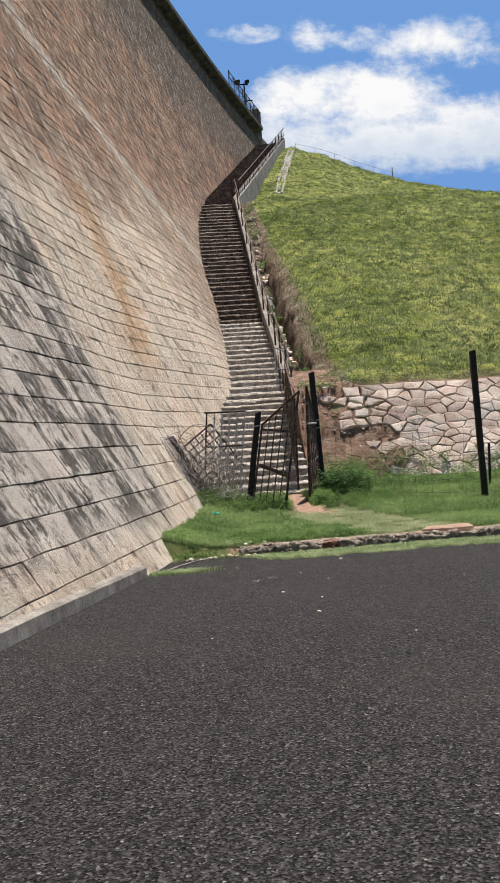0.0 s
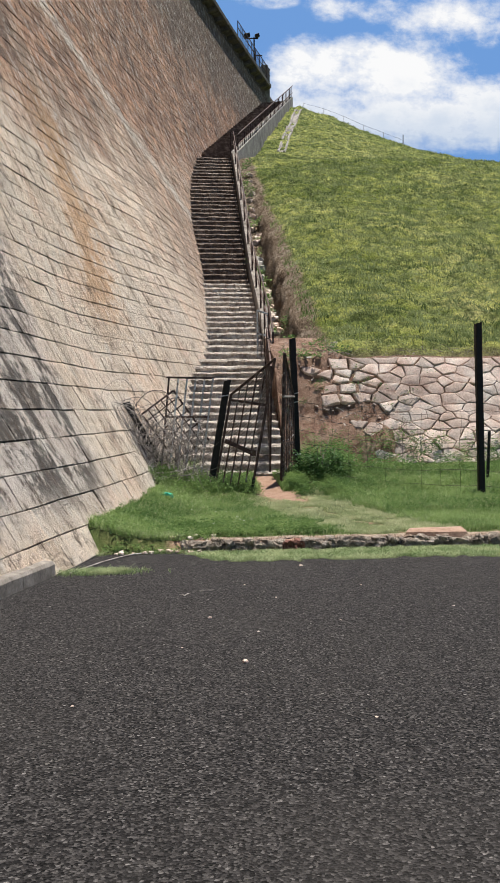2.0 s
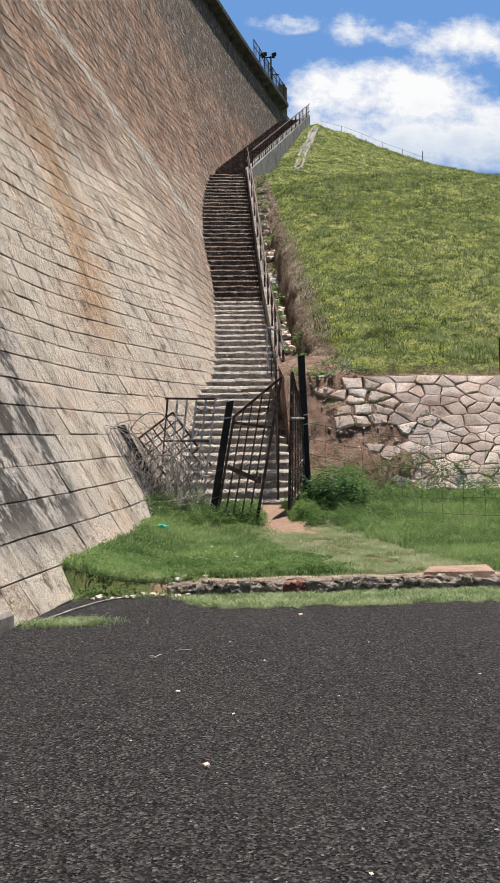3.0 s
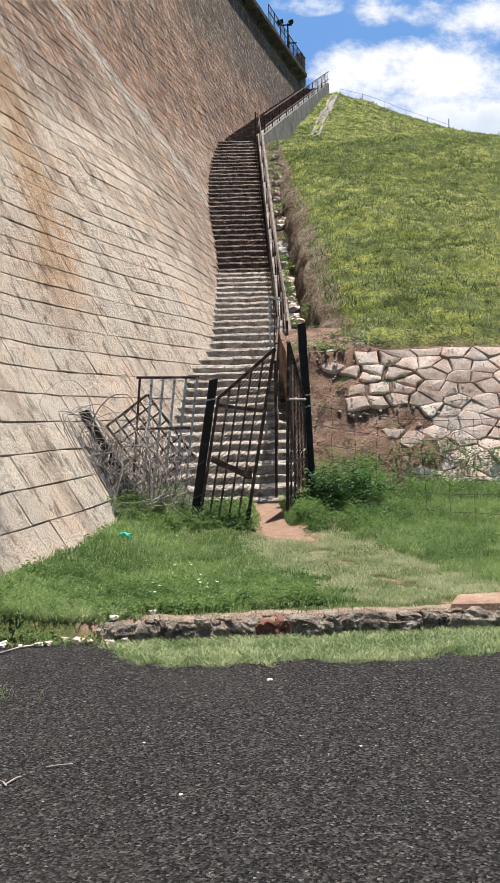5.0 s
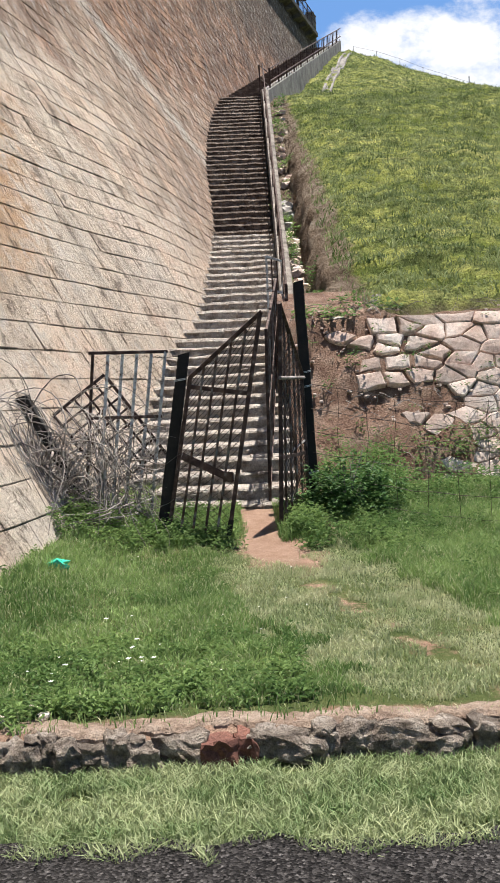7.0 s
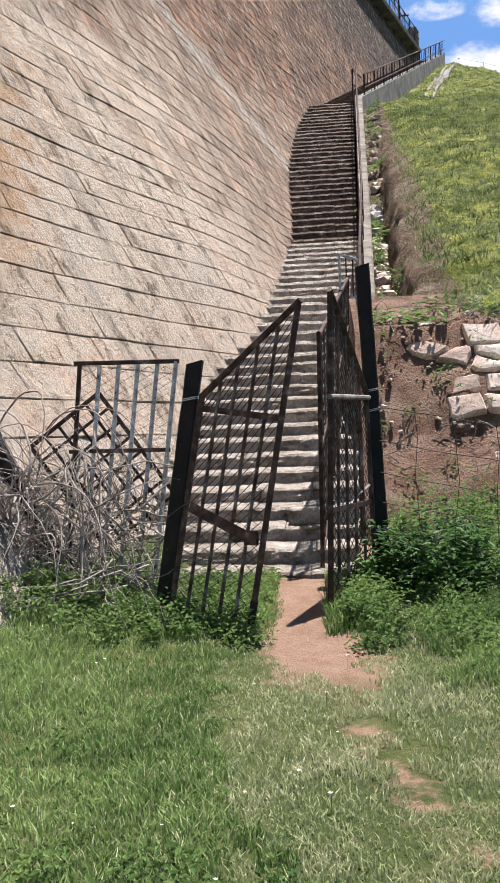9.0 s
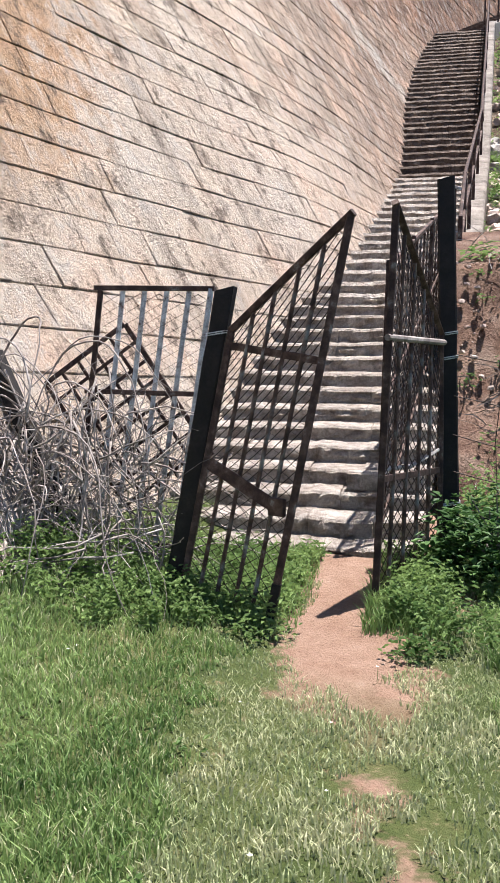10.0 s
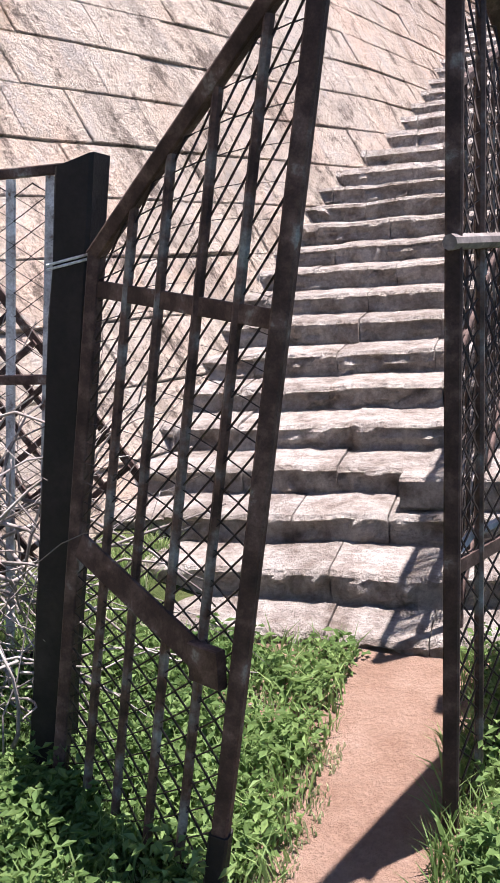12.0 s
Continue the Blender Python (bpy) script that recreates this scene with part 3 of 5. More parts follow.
def build_dam():
    dam = thing("wall_dam", (-2.5, 6.0, 0.0), "tall battered granite masonry dam wall, stained rust and black", "wall", kind="structure")
    # core
    zs = [-0.6 + 0.45 * i for i in range(60)]
    zs[-1] = CREST
    ys = [-40, -20, -8] + [-4 + 0.7 * i for i in range(107)]
    vs = [Vector((wall_x(yy, zz), yy, zz)) - wall_normal(yy, zz) * 0.02 for yy in ys for zz in zs]
    n = len(zs)
    fs = [(i * n + k, (i + 1) * n + k, (i + 1) * n + k + 1, i * n + k + 1) for i in range(len(ys) - 1) for k in range(n - 1)]
    nb = len(vs)
    for yy in ys:
        vs += [Vector((wall_x(yy, CREST) - 5, yy, CREST)), Vector((wall_x(yy, CREST) - 5, yy, -0.6))]
    for i in range(len(ys) - 1):
        fs.append((i * n + n - 1, (i + 1) * n + n - 1, nb + 2 * i + 2, nb + 2 * i))
        fs.append((nb + 2 * i, nb + 2 * i + 2, nb + 2 * i + 3, nb + 2 * i + 1))
    last = len(ys) - 1
    fs.append(tuple(last * n + k for k in range(n)) + (nb + 2 * last, nb + 2 * last + 1))
    g = Geo()
    g.add(vs, fs)
    part("core", g, M_JOINT, dam)
    rest = Geo()
    near = 0
    k = 0
    z = 0.0
    while z < CREST - 0.9:
        h = COURSE * (1 + 0.08 * math.sin(k * 12.9))
        y = -9 + u(0, 0.4)
        while y < 68:
            w = u(0.36, 0.68)
            if y > 34:
                w *= 1.3
            if z + h > stair_z(min(y, 36.6)) * (y > 14.5) - 1.0:
                vs, fs = block(y, y + w, z, z + h, u(0.004, 0.018), u(-0.005, 0.013))
                if near < 300 and 9.5 < y < 20 and z < 5.0:
                    b = Geo()
                    b.add(vs, fs)
                    part("block", b, M_WALL, dam)
                    near += 1
                else:
                    rest.add(vs, fs)
            y += w
        z += h
        k += 1
    ob = part("masonry", rest, M_WALL, dam)
    ob["kind"] = "stuff"
    # plinth of concrete at the toe
    g = Geo()
    for i in range(25):
        y0, y1 = -14 + i * 0.78, -14 + (i + 1) * 0.78 - 0.006
        vs = []
        for yy in (y0, y1):
            gz = low_z(0, yy)
            for dx, zz in ((-0.05, gz - 0.2), (0.10, gz - 0.2), (0.085, gz + 0.13 + 0.01 * math.sin(i * 7)), (0.06, gz + 0.155), (-0.12, gz + 0.175)):
                vs.append((wall_x(yy, gz + 0.1) + dx, yy, zz))
        g.add(vs, [(a, a + 1, a + 6, a + 5) for a in range(4)] + [(4, 3, 2, 1, 0), (5, 6, 7, 8, 9)])
    part("plinth", g, M_PLINTH, dam, "smeared grey concrete plinth at the wall's foot")
    # cornice and its brackets
    g = Geo()
    y0, y1, steps = -10, 66, 24
    for i in range(steps):
        vv = []
        for yy in (y0 + (y1 - y0) * i / steps, y0 + (y1 - y0) * (i + 1) / steps):
            xx = wall_x(yy, CREST)
            vv += [(xx - 4, yy, CREST - 0.1), (xx + 0.1, yy, CREST - 0.1), (xx + 0.5, yy, CREST + 0.1), (xx + 0.5, yy, CREST + 0.35), (xx - 4, yy, CREST + 0.35)]
        g.add(vv, [(a, (a + 1) % 5, 5 + (a + 1) % 5, 5 + a) for a in range(5)] + [(4, 3, 2, 1, 0), (5, 6, 7, 8, 9)])
    part("cornice", g, M_CREST, dam, "projecting dark grey crest slab")
    for i in range(32):
        yy = 22 + i * 1.38
        xx = wall_x(yy, CREST)
        g = Geo()
        g.box((xx - 0.2, yy, CREST - 0.30), (xx + 0.42, yy, CREST - 0.08), 0.45, 0.32)
        part("bracket", g, M_CREST, dam)


build_dam()


# ---- staircase ----
def flights():
    """Front edges of the treads: (y, z, left x, right x)."""
    rows = []
    for i in range(15):
        rows.append((13.07 + 0.295 * i, 0.51 + 0.1564 * i, None, 2.02 + 0.012 * i))
    for i in range(1, 17):
        t = i / 16
        rows.append((17.2 + 7.8 * t, 2.70 + 3.13 * t, None, 2.19 + 0.42 * t))
    for i in range(1, 31):
        t = i / 30
        rows.append((25.0 + 11.65 * t, 5.83 + 7.05 * t, None, 2.56 + 0.54 * t))
    return rows


def build_stairs():
    st = thing("staircase", (1.4, 13.0, 0.3), "long worn stone staircase climbing beside the dam wall", "stairs", kind="structure")
    rows = flights()
    for i, (y, z, _, xr) in enumerate(rows):
        yb = rows[i + 1][0] + 0.10 if i + 1 < len(rows) else y + 2.2
        h = z - (rows[i - 1][1] if i else 0.36)
        xl = wall_x(y, z) - 0.25
        tilt = 0.24 * (rows[i + 1][1] - z) if i + 1 < len(rows) else 0.0
        x = xr
        nose = 0.05 if y > 17.0 else 0.022
        cuts = []
        while x > xl:
            w = u(0.34, 0.7)
            cuts.append((max(x - w, xl), x))
            x -= w
        for a, b in cuts:
            if b - a < 0.03:
                continue
            g = Geo()
            dy, dz = u(-0.016, 0.014), u(-0.009, 0.008)
            n = 12
            vs = []
            for k in range(n + 1):
                xx = a + 0.003 + (b - a - 0.006) * k / n
                e = 0.022 * noise.noise((xx * 3, y * 2, 0)) + 0.020 * noise.noise((xx * 13, y * 2, 0))
                f = 0.014 * noise.noise((xx * 3, y * 2, 7)) + 0.007 * noise.noise((xx * 15, y * 2, 7))
                yy, zz = y + dy + e, z + dz + f
                rough = [0.045 * noise.noise((xx * 9, y * 5, q * 1.7 + i)) + 0.022 * noise.noise((xx * 25, y * 5, q * 3.1)) for q in range(4)]
                vs += [(xx, yy + 0.012, z - h - 0.12)] + [(xx, yy + 0.014 + rough[q], z - nose * 0.6 - (h - nose * 0.6) * (0.95 - 0.26 * q)) for q in range(4)] + [(xx, yy, zz - nose), (xx, yy + nose * 0.8, zz), (xx, yb, zz + tilt), (xx, yb, z - h - 0.12)]
            fs = [(9 * k + q, 9 * (k + 1) + q, 9 * (k + 1) + (q + 1) % 9, 9 * k + (q + 1) % 9) for k in range(n) for q in range(9)]
            fs += [tuple(range(9)), tuple(9 * n + 8 - q for q in range(9))]
            g.add(vs, fs)
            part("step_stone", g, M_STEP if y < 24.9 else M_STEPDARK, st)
    # the loose brick-shaped block on the third tread
    g = Geo()
    g.box((1.42, 13.86, 0.90), (2.0, 13.86, 0.90), 0.24, 0.15)
    part("step_stone", g, M_STEP, st)
    # parapet on the outer side
    for i in range(4, 44):
        y0, y1 = 17.0 + i * 0.45, 17.0 + (i + 1) * 0.45 - 0.008
        g = Geo()
        vs = []
        for yy in (y0, y1):
            xr = lerp(yy, (17.2, 25, 36.65), (2.19, 2.60, 3.11)) + 0.02
            zt = stair_z(yy) + 0.10 + 0.18 * max(0, min(1, (yy - 18.5) / 3))
            vs += [(xr, yy, zt - 1.6), (xr, yy, zt - 0.03), (xr + 0.03, yy, zt), (xr + 0.22, yy, zt), (xr + 0.25, yy, zt - 0.03), (xr + 0.30, yy, zt - 1.6)]
        g.add(vs, [(a, a + 1, a + 7, a + 6) for a in range(5)] + [(5, 4, 3, 2, 1, 0), (6, 7, 8, 9, 10, 11)])
        part("parapet_block", g, M_PLINTH, st)
    # upper flight turning up the hill
    a, b = Vector((3.1, 37.6, 12.9)), Vector((8.9, 58.2, 22.6))
    d = (b - a)
    side = Vector((d.y, -d.x, 0)).normalized()
    for i in range(36):
        p0, p1 = a + d * (i / 36), a + d * ((i + 1) / 36)
        z = p1.z
        g = Geo()
        vs = []
        for p in (p0, p1 + d.normalized() * 0.1):
            for s, zz in ((-1.7, p0.z - 0.7), (-1.7, z), (0.0, z), (0.0, p0.z - 0.7)):
                vs.append((p.x + side.x * s, p.y + side.y * s, zz))
        g.add(vs, [(0, 1, 5, 4), (1, 2, 6, 5), (2, 3, 7, 6), (3, 2, 1, 0), (4, 5, 6, 7)])
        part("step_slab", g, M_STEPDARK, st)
    g = Geo()
    vs = []
    for i in range(25):
        p = a + d * (i / 24)
        for s, zz in ((0.02, p.z - 2.4), (0.02, p.z + 0.45), (0.35, p.z + 0.45), (0.35, p.z - 2.4)):
            vs.append((p.x + side.x * s, p.y + side.y * s, zz))
    g.add(vs, [(4 * i + q, 4 * i + q + 1, 4 * i + q + 5, 4 * i + q + 4) for i in range(24) for q in range(3)] + [(3, 2, 1, 0), (96, 97, 98, 99)])
    part("side_wall", g, M_CONC, st, "pale concrete side wall of the upper flight")


build_stairs()


# ---- stone revetment ----
def revet(x, s, out=0.0):
    n = Vector((0, -0.87, 0.49))
    p = Vector((x, 14.25 + 1.3 * s, 0.42 + 2.38 * s)) + n * (out + 0.06 * noise.noise((x * 0.7, s * 3, 2)))
    return p


def cell(site, others, flat=1.7):
    """The plot of face nearer to this site than to its neighbours; flat makes plots wider than high."""
    sx, sy = site
    poly = [(sx - 0.7, sy - 0.45), (sx + 0.7, sy - 0.45), (sx + 0.7, sy + 0.45), (sx - 0.7, sy + 0.45)]
    for ox, oy in others:
        nx, ny = ox - sx, (oy - sy) * flat * flat
        c = nx * (ox + sx) / 2 + ny * (oy + sy) / 2
        kept = []
        for k, p in enumerate(poly):
            q = poly[(k + 1) % len(poly)]
            a, b = nx * p[0] + ny * p[1] - c, nx * q[0] + ny * q[1] - c
            if a <= 0:
                kept.append(p)
            if a * b < 0:
                f = a / (a - b)
                kept.append((p[0] + (q[0] - p[0]) * f, p[1] + (q[1] - p[1]) * f))
        poly = kept
        if len(poly) < 3:
            break
    return poly


def slab_stone(poly, gap):
    """An irregular flat stone bedded in the sloping face, tilted a little, with a chipped rim."""
    n = len(poly)
    cx, cy = sum(p[0] for p in poly) / n, sum(p[1] for p in poly) / n
    up, tx, ty = u(0.008, 0.036), u(-0.06, 0.06), u(-0.05, 0.13)
    rim = []
    for k in range(n):
        p, q = poly[k], poly[(k + 1) % n]
        rim.append(p)
        if math.hypot(q[0] - p[0], q[1] - p[1]) > 0.14:
            f = u(0.35, 0.65)
            rim.append((p[0] + (q[0] - p[0]) * f + u(-0.012, 0.012), p[1] + (q[1] - p[1]) * f + u(-0.012, 0.012)))
    n = len(rim)
    rings = []
    for inset, out in ((gap * 0.5, -0.07), (gap, up - 0.018), (gap + 0.018, up)):
        for px, py in rim:
            dx, dy = cx - px, cy - py
            d = math.hypot(dx, dy) or 1.0
            qx, qy = px + dx / d * min(inset, d * 0.6), py + dy / d * min(inset, d * 0.6)
            rings.append(revet(qx, qy / 2.7, out + (tx * (qx - cx) + ty * (qy - cy) if out > 0 else 0)))
    fs = [(n * r + k, n * r + (k + 1) % n, n * r + n + (k + 1) % n, n * r + n + k) for r in range(2) for k in range(n)]
    fs += [(2 * n + k, 2 * n + (k + 1) % n, 3 * n) for k in range(n)]
    return rings + [revet(cx, cy / 2.7, up + 0.008)], fs, cx, cy


def build_stone_wall():
    w = thing("wall_stone", (6, 14.5, 0.4), "sloping dry stone retaining wall of pale pink granite over red earth", "wall", kind="structure")
    xs = [2.12 + 0.12 * i for i in range(60)] + [9.3 + 0.4 * i for i in range(20)] + [25, 60, 200]
    ss = [-0.25 + 0.05 * i for i in range(26)]
    g = Geo()
    vs = []
    for x in xs:
        for s in ss:
            bare = max(0, min(1, (5.0 - x) / 1.0))
            lump = bare * (0.09 * noise.noise((x * 1.9, s * 5, 4)) + 0.05 * noise.noise((x * 5.5, s * 14, 4)) + 0.10 * math.exp(-((s - 0.2) / 0.2) ** 2))
            vs.append(revet(x, s, -0.035 + lump))
        vs.append((x, 16.3, 3.02 + 0.05 * noise.noise((x, 1, 1))))
        vs.append((x, 17.2, 3.35))
    n = len(ss) + 2
    g.add(vs, [(i * n + k, (i + 1) * n + k, (i + 1) * n + k + 1, i * n + k + 1) for i in range(len(xs) - 1) for k in range(n - 1)])
    # closing side towards the stairs
    side = [vs[k] for k in range(n)]
    g.add(side + [(2.12, 17.2, 0.0), (2.12, 14.0, 0.0)], [tuple(range(n + 1, -1, -1))])
    part("earth", g, M_BANK, w, "crumbling red earth between the stones", True)
    rest = Geo()
    sites = {}
    for r in range(12):
        for c in range(38):
            sites[r, c] = (2.2 + (c + 0.5 * (r % 2) + u(-0.40, 0.40)) * 0.37, 0.10 + (r + u(-0.42, 0.42)) * 0.225)
    count = 0
    for (r, c), site in sites.items():
        near = [sites[r + i, c + k] for i in (-2, -1, 0, 1, 2) for k in (-2, -1, 0, 1, 2) if (i or k) and (r + i, c + k) in sites]
        poly = [(px, min(py, 2.68)) for px, py in cell(site, near)]
        if len(poly) < 3 or min(p[0] for p in poly) < 2.24:
            continue
        edge = 4.2 + 0.6 * noise.noise((site[1] * 1.7, 3.0, 1.0))
        bare = site[0] < edge
        keep = (0.10 if site[1] < 1.5 else (0.5 if site[0] < 3.4 else 0.9)) if bare else 0.985
        if u(0, 1) > keep:
            continue
        vs, fs, cx, cy = slab_stone(poly, u(0.003, 0.013) if not bare else u(0.015, 0.05))
        if count < 290 and cx < 10:
            g = Geo()
            g.add(vs, fs)
            part("stone", g, M_STONE, w)
            count += 1
        else:
            rest.add(vs, fs)
    ob = part("far_stones", rest, M_STONE, w)
    ob["kind"] = "stuff"


build_stone_wall()


# ---- rocks ----
def rock_mesh(size, seed, detail=2):
    bm = bmesh.new()
    bmesh.ops.create_icosphere(bm, subdivisions=detail, radius=1.0)
    for v in bm.verts:
        n = v.co.normalized()
        c = Vector([max(-0.72, min(0.72, q)) for q in n])
        k = 1 + 0.40 * noise.noise(n * 1.5 + Vector((seed * 3.1, seed, 0))) + 0.20 * noise.noise(n * 4 + Vector((seed, 0, seed))) + (0.13 * noise.noise(n * 9 + Vector((0, seed, seed))) if detail > 2 else 0.0)
        v.co = Vector((c.x * size[0], c.y * size[1], c.z * size[2])) * k
    me = bpy.data.meshes.new("rock")
    bm.to_mesh(me)
    bm.free()
    return me


def rock(name, at, size, seed, material, turn=0.0, parent=None, detail=2):
    me = rock_mesh(size, seed, detail)
    me.materials.append(material)
    ob = new(name, me)
    if parent is not None:
        ob.parent = parent
        ob.location = Vector(at) - parent.location
    else:
        ob.location = at
    ob.rotation_euler = (u(-0.1, 0.1), u(-0.1, 0.1), turn)
    return ob


M_KERBRED = surface("red_kerb_stone", [(0.3, (0.096, 0.036, 0.027)), (0.7, (0.18, 0.084, 0.06))], 5.0, 40.0, bump=0.6)
M_CAP = surface("packed_kerb_earth", [(0.3, (0.156, 0.102, 0.072)), (0.48, (0.288, 0.21, 0.156)), (0.68, (0.396, 0.318, 0.252))], 8.0, 50.0, bump=0.9, depth=0.04)
M_WHITE = surface("chalky_stone", [(0.3, (0.33, 0.3, 0.27)), (0.7, (0.48, 0.462, 0.432))], 6.0, 40.0, bump=0.4)


def build_kerb():
    k = thing("kerb", (2.0, 7.0, 0.0), "low broken kerb of rough dark stones topped with earth", "kerb", kind="structure")
    x = -0.15
    i = 0
    while x < 8.5:
        w = u(0.07, 0.24)
        h = u(0.07, 0.13)
        m = M_KERBRED if 1.05 < x + w / 2 < 1.3 else M_KERB
        rock("kerb_stone", (x + w / 2, 7.03 - 0.02 * x + u(-0.035, 0.03), 0.04 + u(-0.03, 0.02)), (w * 0.80, 0.11, h * 0.98), i + 1, m, u(-0.3, 0.3), k, 3)
        if i % 2 == 0:
            rock("kerb_stone", (x + w / 2 + 0.05, 7.05 - 0.02 * x, u(0.06, 0.11)), (u(0.05, 0.14), 0.10, u(0.03, 0.055)), i + 40, M_KERB, u(-0.4, 0.4), k, 3)
        x += w * 0.98
        i += 1
    g = Geo()
    vs = []
    m = 420
    for e in range(m + 1):
        xx = 0.05 + 8.2 * e / m
        yy = 7.08 - 0.02 * xx + 0.09 * noise.noise((xx * 3, 0, 0)) + 0.05 * noise.noise((xx * 11, 0, 0)) + 0.02 * noise.noise((xx * 29, 0, 0))
        zz = 0.132 + 0.026 * noise.noise((xx * 4, 2, 0)) + 0.016 * noise.noise((xx * 19, 2, 0))
        vs += [(xx, yy - 0.005, 0.06), (xx, yy, zz - 0.02), (xx, yy + 0.03, zz), (xx, yy + 0.07, zz + 0.016 * noise.noise((xx * 9, 8, 0))), (xx, yy + 0.18 + 0.07 * noise.noise((xx * 2, 4, 0)), 0.126), (xx, yy + 0.30, 0.085)]
    g.add(vs, [(6 * a + q, 6 * a + 6 + q, 6 * a + 7 + q, 6 * a + 1 + q) for a in range(m) for q in range(5)])
    part("earth_cap", g, M_CAP, k, "pinkish packed earth on the kerb")
    g = Geo()
    vs = [(2.55, 7.03, 0.05), (3.35, 6.99, 0.05), (3.45, 7.5, 0.10), (2.7, 7.42, 0.10), (2.57, 7.06, 0.158), (3.33, 7.02, 0.155), (3.4, 7.45, 0.165), (2.72, 7.4, 0.165)]
    g.add(vs, [(4, 5, 6, 7), (0, 1, 5, 4), (1, 2, 6, 5), (2, 3, 7, 6), (3, 0, 4, 7)])
    part("flat_slab", g, M_DIRT, k, "flat pale slab on the kerb")


build_kerb()

for n, (x, y, s) in enumerate(((0.02, 7.25, 0.055), (0.16, 7.42, 0.045), (0.1, 7.62, 0.04), (0.24, 7.3, 0.04), (-0.25, 7.15, 0.06), (-0.05, 7.12, 0.05))):
    ob = rock("loose_stone", (x, y, low_z(x, y) + s * 0.55), (s * 0.95, s * 0.75, s * 0.5), 70 + n, M_STONE, u(0, 3))
    tagged(ob, "small chalky white stone lying on the kerb", "stone", "loose stones on the kerb")
for n, (x, y, s) in enumerate(((0.07, 1.75, 0.035), (-0.06, 3.12, 0.026), (1.05, 5.67, 0.03), (0.55, 3.9, 0.016), (0.25, 2.6, 0.016), (-0.3, 2.2, 0.012), (1.4, 4.4, 0.014), (0.6, 0.6, 0.014), (1.9, 3.3, 0.013), (-0.9, 1.0, 0.014), (0.9, 2.9, 0.012), (0.35, 4.6, 0.014))):
    ob = rock("pebble", (x, y, low_z(x, y) + s * 0.4), (s * 0.8, s * 0.6, s * 0.42), 90 + n, M_STONE, u(0, 3))
    tagged(ob, "pale pebble lying on the dark asphalt", "stone", "pebbles on the asphalt")
for n in range(60):
    y = u(17.5, 35)
    x = bank_x(y) - u(0.3, 0.55)
    s = u(0.06, 0.16) * (1.6 if 25.4 < y < 27 else 1)
    ob = rock("rubble_stone", (x, y, stair_z(y) - 0.12 + s * 0.4), (s * 1.3, s, s * 0.8), 120 + n, M_WHITE if 25 < y < 27.5 else M_STONE, u(0, 3))
    tagged(ob, "rough stone lying in the drain beside the stairs", "stone", "rubble in the drain")
for n, (x, y, z, sx, sy, sz) in enumerate(((3.3, 17.3, 3.05, 0.2, 0.42, 0.30), (2.85, 15.9, 2.75, 0.35, 0.3, 0.12), (2.95, 17.0, 2.95, 0.35, 0.4, 0.14), (3.7, 16.6, 3.05, 0.4, 0.3, 0.2))):
    ob = rock("concrete_lump", (x, y, z), (sx, sy, sz), 200 + n, M_CONC, 0.2)
    tagged(ob, "broken grey concrete lump in the eroded bank", "rubble", "concrete lumps in the bank")


def build_rubble():
    g = Geo()
    bits = []
    for k in range(4):
        me = rock_mesh((1.2, 0.9, 0.75), 500 + k, 1)
        bits.append(([v.co.copy() for v in me.vertices], [tuple(p.vertices) for p in me.polygons]))
        bpy.data.meshes.remove(me)
    for n in range(230):
        x = 2.2 + 3.4 * u(0, 1) ** 1.3
        p = revet(x, u(-0.05, 1.05), 0.0)
        r = 0.010 + 0.035 * u(0, 1) ** 2
        vs, fs = bits[n % 4]
        turn = Euler((u(-0.3, 0.3), u(-0.3, 0.3), u(0, 6.28))).to_matrix()
        g.add([p + turn @ v * r for v in vs], fs)
    ob = g.obj("rubble", M_STONE)
    tagged(ob, "small broken stones scattered over the red earth bank", "rubble", kind="stuff")
    g = Geo()
    for n in range(260):
        x = 2.3 + 6.5 * u(0, 1)
        top = u(0, 1) < 0.55
        p = Vector((x, u(15.5, 16.2), 2.85 + u(0, 0.15))) if top else revet(2.3 + 2.6 * u(0, 1), u(0.1, 0.6), 0.02)
        d = Vector((u(-1, 1), u(-0.6, 0.1), u(-0.2, 0.7))).normalized()
        pts = [p]
        for k in range(4):
            d = (d + Vector((u(-0.4, 0.4), u(-0.3, 0.2), u(-0.5, 0.2)))).normalized()
            p = p + d * u(0.05, 0.12)
            pts.append(p.copy())
        g.tube(pts, u(0.003, 0.007), 3, 0.002)
    ob = g.obj("dry_stalks", M_TWIG)
    tagged(ob, "dry straw-coloured stalks along the top of the stone wall", "dry grass", kind="stuff")


build_rubble()


# ---- gate ----
def lin(a, b, t):
    return Vector(a) + (Vector(b) - Vector(a)) * t


